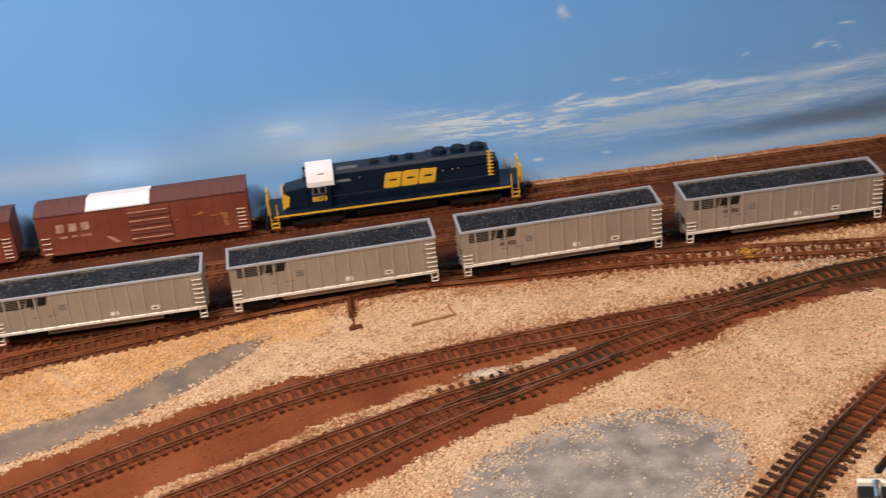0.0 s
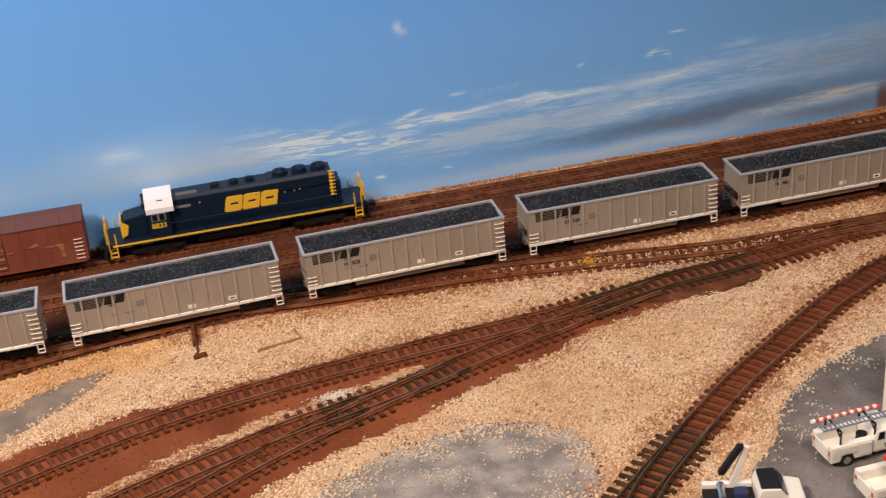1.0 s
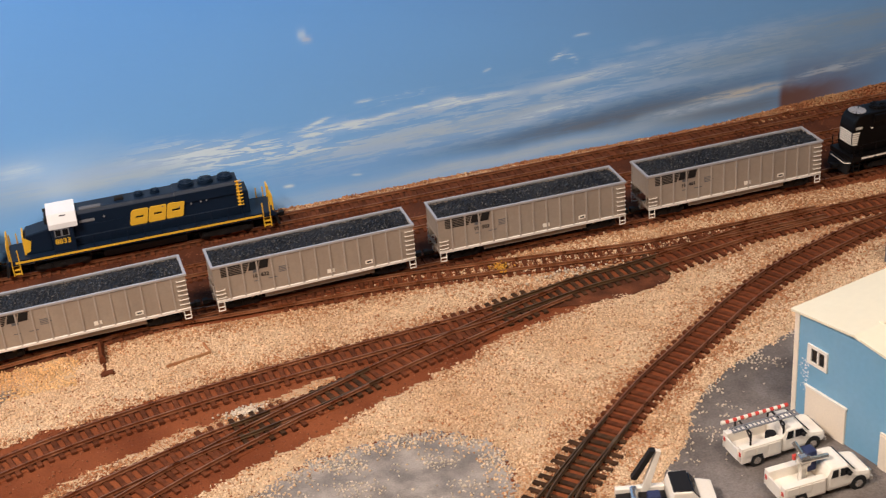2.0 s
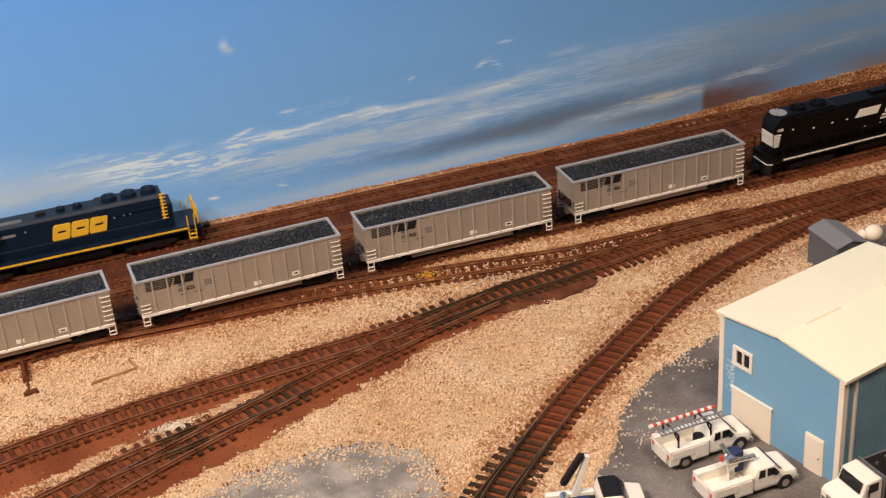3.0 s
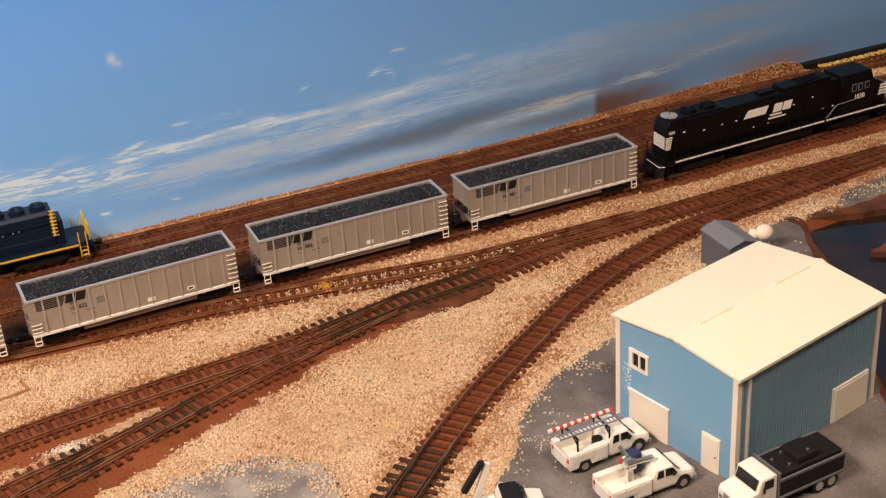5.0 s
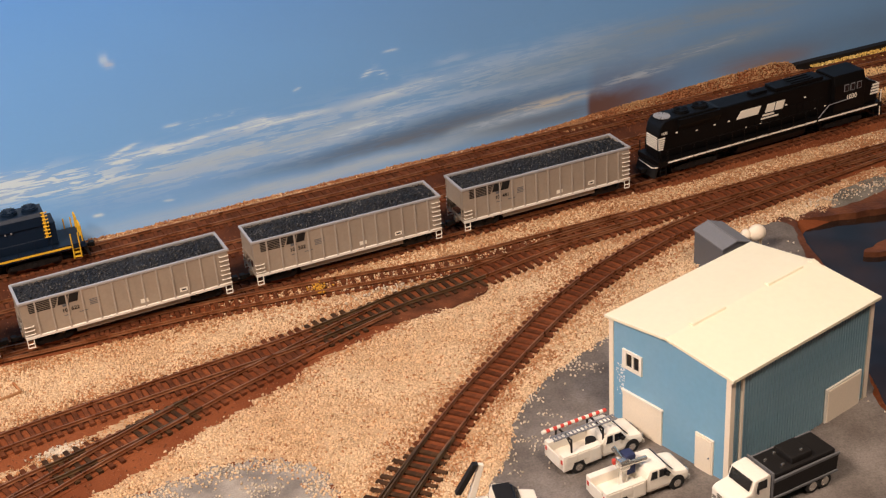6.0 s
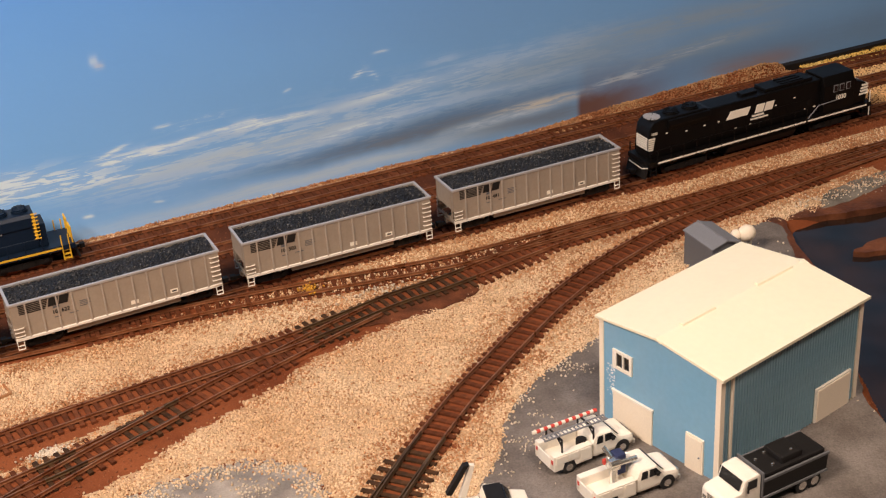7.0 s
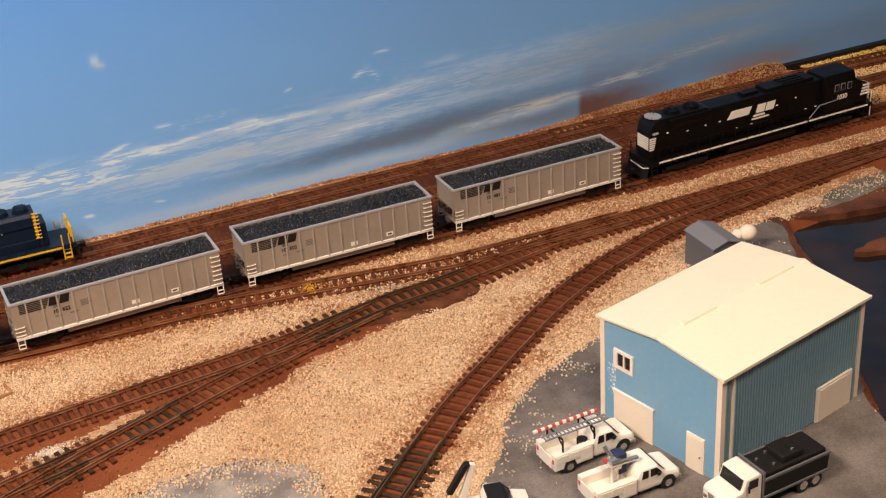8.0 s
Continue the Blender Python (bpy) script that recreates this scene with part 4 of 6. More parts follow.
    # markings on both sides: striped flag, block mark, number, data blocks
    for s in (-1, 1):
        yy = s * (HW / 2 - 0.0005)
        bm = B()
        ys = sorted((yy - 0.0001, yy + 0.0001))
        for k in range(6):
            z = 0.0448 - 0.00145 * k
            x0, x1 = 0.0072, 0.0302 - 0.0006 * k
            if s > 0:
                x0, x1 = HL - x1, HL - x0
            box(bm, x0, x1, *ys, z - 0.00085, z)
        tagged(part("flag_mark", bm, M_BLACK, h, "black striped emblem"), kind="stuff")
        bm = B()
        for dx in (0.0290, 0.0372):
            xx = dx if s < 0 else HL - dx - 0.0090
            prism(bm, [(xx, 0.0375), (xx + 0.0072, 0.0375), (xx + 0.0090, 0.0446), (xx + 0.0018, 0.0446)], "y", *ys)
        part("block_mark", bm, M_BLACK, h, "black company mark")
        bm = B()
        for (xa, xb, za, zb) in ((0.0325, 0.0375, 0.0352, 0.0372), (0.0530, 0.0610, 0.0352, 0.0357), (0.0530, 0.0590, 0.0338, 0.0343), (0.0530, 0.0615, 0.0324, 0.0329), (0.0530, 0.0600, 0.0310, 0.0315), (0.0325, 0.0375, 0.0272, 0.0278), (0.0440, 0.0510, 0.0272, 0.0278)):
            if s > 0:
                xa, xb = HL - xb, HL - xa
            box(bm, xa, xb, *ys, za, zb)
        tagged(part("data_block", bm, M_GREY, h, "small dark lines of lettering"), kind="stuff")
        for xa, za in ((0.0915, 0.0200), (0.1235, 0.0205)):
            xa = xa if s < 0 else HL - xa - 0.0062
            plate = part("data_plate", box(B(), xa, xa + 0.0062, *ys, za, za + 0.0034), M_WHITE, h, "small white data plate")
            if za > 0.0202:
                yo = yy + (0.00012 if s > 0 else -0.00012)
                part("plate_mark", box(B(), xa + 0.0012, xa + 0.0050, *sorted((yo, yo + 0.0001)), za + 0.0010, za + 0.0023), M_BLACK, plate)
    if number:
        lettering("road_number", number[0], 0.0044, M_BLACK, h, 0.0315, -(HW / 2 - 0.0005), 0.0304, "black road number")
        lettering("road_number", number[1], 0.0044, M_BLACK, h, 0.0385, -(HW / 2 - 0.0005), 0.0306, "black road number")
    ya, yb = line_y("train", x + 0.02), line_y("train", x + HL - 0.02)
    ang = math.degrees(math.atan2(yb - ya, HL - 0.04))
    h.matrix_world = pose(x, ya - 0.02 * math.sin(radians(ang)), 0, 0, 0, ang)
    return tagged(h, "silver-tan ribbed coal hopper heaped with black coal", "hopper car", "hoppers in the train")


for i, num in enumerate(((), (), ("10", "622"), ("10", "502"), ("10", "481"))):
    hopper(-0.558 + 0.186 * i, num, i + 1)


# ---- locomotives ----
def loco_rails(parent, xs, y, z0, z1, mat, r=0.0004):
    bm = B()
    for x in xs:
        rod(bm, (x, y, z0), (x, y, z1), r, 5)
    rod(bm, (xs[0], y, z1), (xs[-1], y, z1), r, 5)
    return part("handrail", bm, mat, parent)


def fan(parent, x, z, r, mat):
    bm = B()
    rod(bm, (x, 0, z - 0.0025), (x, 0, z + 0.0006), r, 24)
    rod(bm, (x, 0, z), (x, 0, z + 0.0016), r * 0.86, 24)
    f = part("roof_fan", bm, mat, parent)
    bm = B()
    for k in range(6):
        a = math.pi * k / 6
        rod(bm, (x - r * 0.9 * math.cos(a), -r * 0.9 * math.sin(a), z + 0.0018), (x + r * 0.9 * math.cos(a), r * 0.9 * math.sin(a), z + 0.0018), 0.0003, 4)
    tagged(part("grille", bm, mat, f), kind="stuff")


def loco_base(parent, L, frame_mat, axle_gap, tank):
    bm = B()
    prism(bm, [(0.004, 0.0215), (L - 0.004, 0.0215), (L - 0.004, 0.0170), (0.004, 0.0170)], "y", -0.0172, 0.0172, 0.0002)
    part("frame", bm, frame_mat, parent)
    bm = B()
    prism(bm, [(-0.0135, 0.0168), (0.0135, 0.0168), (0.0145, 0.0130), (0.0115, 0.0070), (-0.0115, 0.0070), (-0.0145, 0.0130)], "x", L / 2 - tank, L / 2 + tank, 0.0008)
    part("fuel_tank", bm, M_BLACK, parent)
    for xx in (0.048, L - 0.048):
        truck(parent, xx, 3, axle_gap, 0.0057)
    for xx, s in ((0.004, -1), (L - 0.004, 1)):
        coupler(parent, xx, s)
        bm = B()
        prism(bm, [(xx - 0.0012, 0.0165), (xx + 0.0012, 0.0165), (xx + s * 0.0026 + 0.001, 0.0062), (xx + s * 0.0026 - 0.001, 0.0062)], "y", -0.0150, 0.0150)
        part("pilot", bm, M_BLACK, parent)


def steps(parent, x, s_y, mat):
    bm = B()
    y = s_y * 0.0168
    for dx in (0, 0.0062):
        rod(bm, (x + dx, y, 0.0075), (x + dx, y, 0.0310), 0.0006, 6)
    for z in (0.0085, 0.0125, 0.0165):
        box(bm, x, x + 0.0062, min(y, y - s_y * 0.003), max(y, y - s_y * 0.003), z - 0.0003, z + 0.0003)
    part("step", bm, mat, parent)


def blue_loco(x, y):
    """Navy six-axle road switcher, cab at the low-x end."""
    L = 0.238
    g = thing("blue_locomotive", x, y)
    loco_base(g, L, M_NAVY, 0.0185, 0.036)
    for s in (-1, 1):
        bm = B()
        a, b = sorted((s * 0.0172, s * 0.0175))
        box(bm, 0.010, L - 0.016, a, b, 0.0185, 0.0203)
        part("side_stripe", bm, M_YELLOW, g, "yellow sill stripe")
    # long hood
    bm = B()
    prism(bm, [(-0.0105, 0.0216), (-0.0105, 0.0500), (-0.0085, 0.0530), (0.0085, 0.0530), (0.0105, 0.0500), (0.0105, 0.0216)], "x", 0.062, 0.2055, 0.0006)
    hood = part("long_hood", bm, M_NAVY, g)
    bm = B()
    prism(bm, [(-0.0116, 0.0420), (-0.0116, 0.0508), (-0.0092, 0.0538), (0.0092, 0.0538), (0.0116, 0.0508), (0.0116, 0.0420)], "x", 0.150, 0.2060, 0.0005)
    part("radiator_section", bm, M_NAVY, hood)
    bm = B()
    for k in range(11):
        for s in (-1, 1):
            box(bm, 0.072 + 0.0068 * k, 0.0774 + 0.0068 * k, *sorted((s * 0.0104, s * 0.0108)), 0.0245, 0.0395)
    tagged(part("hood_panelling", bm, M_NAVY, hood), kind="stuff")
    bm = B()
    for s in (-1, 1):
        box(bm, 0.068, 0.081, *sorted((s * 0.0104, s * 0.0109)), 0.0422, 0.0445)
        for xx, zz in ((0.0885, 0.0440), (0.138, 0.0432), (0.152, 0.0395), (0.1625, 0.0402), (0.171, 0.0405), (0.176, 0.0408)):
            box(bm, xx, xx + 0.0013, *sorted((s * 0.0104, s * 0.0122)), zz, zz + 0.0011)
    tagged(part("louvre", bm, M_GREYROOF, hood, "pale grey louvre and small labels"), kind="stuff")
    bm = B()
    box(bm, 0.070, 0.088, -0.0085, -0.003, 0.0529, 0.0537)
    part("roof_louvre", bm, M_GREY, hood)
    for xx in (0.162, 0.179, 0.196):
        fan(g, xx, 0.0556, 0.0070, M_NAVY)
    for xx in (0.121, 0.135):
        fan(g, xx, 0.0540, 0.0042, M_NAVY)
    bm = B()
    box(bm, 0.100, 0.108, -0.003, 0.003, 0.0525, 0.0556, 0.0006)
    part("exhaust_stack", bm, M_BLACK, g)
    # rear end of the hood with yellow number panel, ladder
    bm = B()
    prism(bm, [(-0.0105, 0.0216), (-0.0105, 0.0430), (0.0105, 0.0430), (0.0105, 0.0216)], "x", 0.2055, 0.2135, 0.0012)
    part("hood_end", bm, M_NAVY, g)
    ladder(g, "ladder", 0.2035, 0.2080, -0.0125, 0.0310, 0.0540, 8, M_YELLOW, 0.0005)
    bm = B()
    box(bm, 0.2040, 0.2060, -0.0121, -0.0116, 0.0310, 0.0545)
    part("end_panel", bm, M_YELLOW, g, "yellow painted end panel")
    # cab
    bm = B()
    prism(bm, [(-0.0160, 0.0216), (-0.0160, 0.0475), (-0.0120, 0.0545), (0.0120, 0.0545), (0.0160, 0.0475), (0.0160, 0.0216)], "x", 0.0435, 0.0620, 0.0005)
    cab = part("cab", bm, M_NAVY, g)
    for s in (-1, 1):
        for xx in (0.0470, 0.0530):
            bm = B()
            box(bm, xx, xx + 0.0045, *sorted((s * 0.0159, s * 0.0163)), 0.0365, 0.0420)
            part("window", bm, M_GLASS, cab)
        bm = B()
        box(bm, 0.0462, 0.0585, *sorted((s * 0.0158, s * 0.0161)), 0.0358, 0.0428)
        part("window_frame", bm, M_GREYROOF, cab)
    # white cover folded over the cab roof
    bm = B()
    prism(bm, [(-0.0166, 0.0432), (-0.0166, 0.0478), (-0.0124, 0.0556), (0.0124, 0.0556), (0.0166, 0.0478), (0.0166, 0.0432), (0.0162, 0.0432), (0.0162, 0.0476), (0.0121, 0.0547), (-0.0121, 0.0547), (-0.0162, 0.0476), (-0.0162, 0.0432)], "x", 0.0425, 0.0665)
    cov = part("roof_cover", bm, M_PAPER, cab, "white cover folded over the cab roof")
    bm = B()
    box(bm, 0.0530, 0.0580, -0.0138, -0.0128, 0.0533, 0.0540)
    part("vent", bm, M_BLACK, cov)
    bm = B()
    rod(bm, (0.0425, -0.010, 0.051), (0.0395, -0.010, 0.051), 0.0016, 8)
    rod(bm, (0.0425, 0.010, 0.051), (0.0395, 0.010, 0.051), 0.0016, 8)
    box(bm, 0.0400, 0.0436, -0.011, 0.011, 0.0470, 0.0500)
    part("headlight_housing", bm, M_BLACK, cab)
    bm = B()
    prism(bm, [(0.0200, 0.0216), (0.0200, 0.0350), (0.0230, 0.0395), (0.0435, 0.0425), (0.0435, 0.0216)], "y", -0.0105, 0.0105, 0.0012)
    nose = part("short_hood", bm, M_NAVY, g)
    bm = B()
    box(bm, 0.0188, 0.0202, -0.0108, 0.0108, 0.0220, 0.0385, 0.0004)
    prism(bm, [(0.0195, 0.0235), (0.0240, 0.0250), (0.0260, 0.0340), (0.0200, 0.0385)], "y", -0.0110, -0.0104)
    part("nose_panel", bm, M_YELLOW, nose, "yellow painted nose front")
    for s in (-1, 1):
        steps(g, 0.0070, s, M_YELLOW)
        steps(g, L - 0.0150, s, M_YELLOW)
        loco_rails(g, [0.062 + 0.0145 * k for k in range(11)], s * 0.0168, 0.0216, 0.0325, M_NAVY)
    for xx in (0.0055, L - 0.0055):
        bm = B()
        for yy in (-0.0150, -0.004, 0.004, 0.0150):
            rod(bm, (xx, yy, 0.0200), (xx, yy, 0.0360), 0.0007, 6)
        rod(bm, (xx, -0.0150, 0.0355), (xx, -0.004, 0.0355), 0.0007, 6)
        rod(bm, (xx, 0.0150, 0.0355), (xx, 0.004, 0.0355), 0.0007, 6)
        box(bm, xx - 0.0004, xx + 0.0004, -0.0150, -0.0120, 0.0225, 0.0330)
        part("end_railing", bm, M_YELLOW, g, "yellow end railing")
    # yellow company mark: three slanted blocks with slots
    bm = B()
    y0, y1 = -0.0121, -0.0107
    z0, xs = 0.0312, 0.1090

    def slant(pts):
        prism(bm, [(xs + px + 0.22 * pz, z0 + pz) for px, pz in pts], "y", y0, y1)

    for k in range(3):
        px, w = 0.0156 * k, 0.0148
        slant([(px + 0.0012, 0.0), (px + w - 0.0005, 0.0), (px + w, 0.0012), (px + w, 0.0058), (px, 0.0058), (px, 0.0014)])
        slant([(px, 0.0081), (px + w, 0.0081), (px + w, 0.0128), (px + w - 0.0008, 0.0138), (px + 0.0014, 0.0138), (px, 0.0124)])
        slant([(px, 0.0058), (px + 0.0045, 0.0058), (px + 0.0045, 0.0081), (px, 0.0081)])
        slant([(px + 0.0112, 0.0058), (px + w, 0.0058), (px + w, 0.0081), (px + 0.0112, 0.0081)])
    tagged(part("company_mark", bm, M_YELLOW, g, "yellow slanted company mark"), kind="stuff")
    lettering("road_number", "8833", 0.0066, M_YELLOW, g, 0.0455, -0.01615, 0.0292, "yellow road number")
    return tagged(g, "navy blue locomotive with yellow trim and white cab cover", "locomotive", "locomotives")


blue_loco(-0.3455, 0.1455)


def black_loco(x, y, turn):
    """Black six-axle locomotive with white stripe, rounded rear at the low-x end, cab at the other."""
    L = 0.268
    g = thing("black_locomotive", x, y, 0, turn)
    loco_base(g, L, M_NSBLACK, 0.0200, 0.040)
    for s in (-1, 1):
        stripe = B()
        a, b = sorted((s * 0.0172, s * 0.0175))
        for k in range(12):
            box(stripe, 0.014 + 0.0142 * k, 0.014 + 0.0142 * k + 0.0134, a, b, 0.0188, 0.0203)
        box(stripe, 0.186, L - 0.010, a, b, 0.0188, 0.0203)
        part("side_stripe", stripe, M_WHITE, g, "white sill stripe")
        loco_rails(g, [0.014 + 0.0142 * k for k in range(13)], s * 0.0170, 0.0216, 0.0320, M_NSBLACK)
        steps(g, 0.006, s, M_NSBLACK)
        steps(g, L - 0.014, s, M_NSBLACK)
        bm = B()
        rod(bm, (0.186, s * 0.017, 0.0216), (0.198, s * 0.017, 0.0320), 0.0005, 5)
        rod(bm, (0.198, s * 0.017, 0.0320), (0.222, s * 0.017, 0.0330), 0.0005, 5)
        part("handrail", bm, M_GREYROOF, g)
    # hood with rounded rear
    bm = B()
    prism(bm, [(0.0080, 0.0216), (0.0080, 0.0440), (0.0095, 0.0510), (0.0135, 0.0555), (0.0200, 0.0568), (0.0700, 0.0568), (0.0760, 0.0548), (0.205, 0.0548), (0.205, 0.0216)], "y", -0.0108, 0.0108, 0.0016)
    hood = part("long_hood", bm, M_NSBLACK, g)
    bm = B()
    prism(bm, [(-0.0108, 0.0440), (-0.0140, 0.0500), (-0.0135, 0.0550), (0.0135, 0.0550), (0.0140, 0.0500), (0.0108, 0.0440)], "x", 0.028, 0.074, 0.0006)
    part("radiator_flare", bm, M_NSBLACK, hood)
    bm = B()
    for k in range(14):
        for s in (-1, 1):
            box(bm, 0.082 + 0.0082 * k, 0.0888 + 0.0082 * k, *sorted((s * 0.0107, s * 0.0111)), 0.0240, 0.0385)
    tagged(part("hood_panelling", bm, M_NSBLACK, hood), kind="stuff")
    bm = B()
    box(bm, 0.140, 0.196, -0.0085, 0.0085, 0.0545, 0.0580, 0.0008)
    for k in range(3):
        box(bm, 0.160, 0.186, -0.006 + 0.005 * k, -0.004 + 0.005 * k, 0.0578, 0.0588)
    part("dynamic_brake_housing", bm, M_NSBLACK, hood)
    bm = B()
    box(bm, 0.116, 0.134, -0.004, 0.004, 0.0540, 0.0572, 0.0006)
    part("exhaust_stack", bm, M_NSBLACK, hood)
    for xx in (0.039, 0.060):
        fan(g, xx, 0.0574, 0.0078, M_NSBLACK)
    # pale striped disc on the rounded rear roof
    bm = B()
    for k in range(12):
        a = 2 * math.pi * k / 12
        prism(bm, [(0.0180, 0.0), (0.0180 + 0.0075 * math.cos(a - 0.2), 0.0085 * math.sin(a - 0.2)), (0.0180 + 0.0075 * math.cos(a + 0.2), 0.0085 * math.sin(a + 0.2))], "z", 0.0569, 0.0574)
    part("rear_fan", bm, M_RIM, g, "bright slatted rear fan")
    # white striped end panel
    bm = B()
    for k in range(6):
        z = 0.0300 + 0.0020 * k
        box(bm, 0.0074, 0.0081, -0.0085, 0.0085, z, z + 0.0012)
        box(bm, 0.0074, 0.0150 - 0.0004 * (6 - k), -0.0112, -0.0107, z, z + 0.0012)
    part("end_stripes", bm, M_WHITE, g, "white horizontal warning stripes")
    lettering("road_number", "1030", 0.0034, M_WHITE, g, 0.0100, -0.0113, 0.0440, "white road number")
    # cab and nose
    bm = B()
    prism(bm, [(-0.0160, 0.0216), (-0.0160, 0.0480), (-0.0125, 0.0565), (0.0125, 0.0565), (0.0160, 0.0480), (0.0160, 0.0216)], "x", 0.205, 0.242, 0.0006)
    cab = part("cab", bm, M_NSBLACK, g)
    for s in (-1, 1):
        for xx in (0.216, 0.2235, 0.2315):
            bm = B()
            box(bm, xx, xx + 0.0055, *sorted((s * 0.0159, s * 0.0162)), 0.0405, 0.0475)
            part("window_frame", bm, M_GREYROOF, cab)
            bm = B()
            box(bm, xx + 0.0008, xx + 0.0047, *sorted((s * 0.0160, s * 0.0165)), 0.0413, 0.0467)
            part("window", bm, M_GLASS, cab)
    lettering("road_number", "1030", 0.0065, M_WHITE, cab, 0.2190, -0.0163, 0.0325, "white road number")
    bm = B()
    prism(bm, [(0.242, 0.0216), (0.242, 0.0500), (0.247, 0.0455), (0.2575, 0.0415), (0.2595, 0.0390), (0.2595, 0.0216)], "y", -0.0145, 0.0145, 0.0015)
    nose = part("nose", bm, M_NSBLACK, g)
    bm = B()
    for k in range(4):
        z = 0.0300 + 0.0028 * k
        prism(bm, [(0.2500 + 0.0008 * k, z), (0.2605, z), (0.2605, z + 0.0017), (0.2500 + 0.0008 * k, z + 0.0017)], "y", -0.0149, -0.0144)
        box(bm, 0.2592, 0.2600, -0.0140, 0.0140, z, z + 0.0017)
    part("nose_stripes", bm, M_WHITE, nose, "white chevron stripes")
    bm = B()
    rod(bm, (L - 0.0058, -0.0165, 0.0080), (L - 0.0058, -0.0165, 0.0330), 0.0006, 6)
    part("grab_rail", bm, M_WHITE, g)
    bm = B()
    rod(bm, (0.003, -0.0165, 0.0170), (0.001, -0.0100, 0.0150), 0.0005, 5)
    rod(bm, (0.001, -0.0100, 0.0150), (0.001, 0.0100, 0.0160), 0.0005, 5)
    part("cut_lever", bm, M_WHITE, g)
    # company mark: pale slanted banner and arched emblem, lines of lettering as bars
    bm = B()
    y0, y1 = -0.0114, -0.0109
    prism(bm, [(0.0935, 0.0395), (0.1180, 0.0395), (0.1215, 0.0468), (0.0985, 0.0468)], "y", y0, y1)
    part("company_banner", bm, M_WHITE, g, "pale slanted banner mark")
    bm = B()
    for xx in (0.1265, 0.1375):
        prism(bm, [(xx, 0.0388), (xx + 0.0094, 0.0388), (xx + 0.0118, 0.0466), (xx + 0.0024, 0.0466)], "y", y0, y1)
    box(bm, 0.1235, 0.1370, y0, y1, 0.0358, 0.0375)
    box(bm, 0.1220, 0.1420, y0, y1, 0.0330, 0.0345)
    for xx, zz in ((0.026, 0.0425), (0.048, 0.0395), (0.068, 0.0400), (0.084, 0.0398), (0.104, 0.0290), (0.121, 0.0290), (0.150, 0.0405), (0.172, 0.0430), (0.185, 0.0290), (0.197, 0.0290)):
        box(bm, xx, xx + 0.0020, y0, y1, zz, zz + 0.0010)
    tagged(part("company_mark", bm, M_WHITE, g, "white company mark and small labels"), kind="stuff")
    g.scale = (1, 1, 1.04)
    return tagged(g, "black locomotive with white stripe and nose chevrons", "locomotive", "locomotives")


ya, yb = line_y("train", 0.43), line_y("train", 0.61)
black_loco(0.3800, float(ya) - 0.0015, math.degrees(math.atan2(yb - ya, 0.18)))


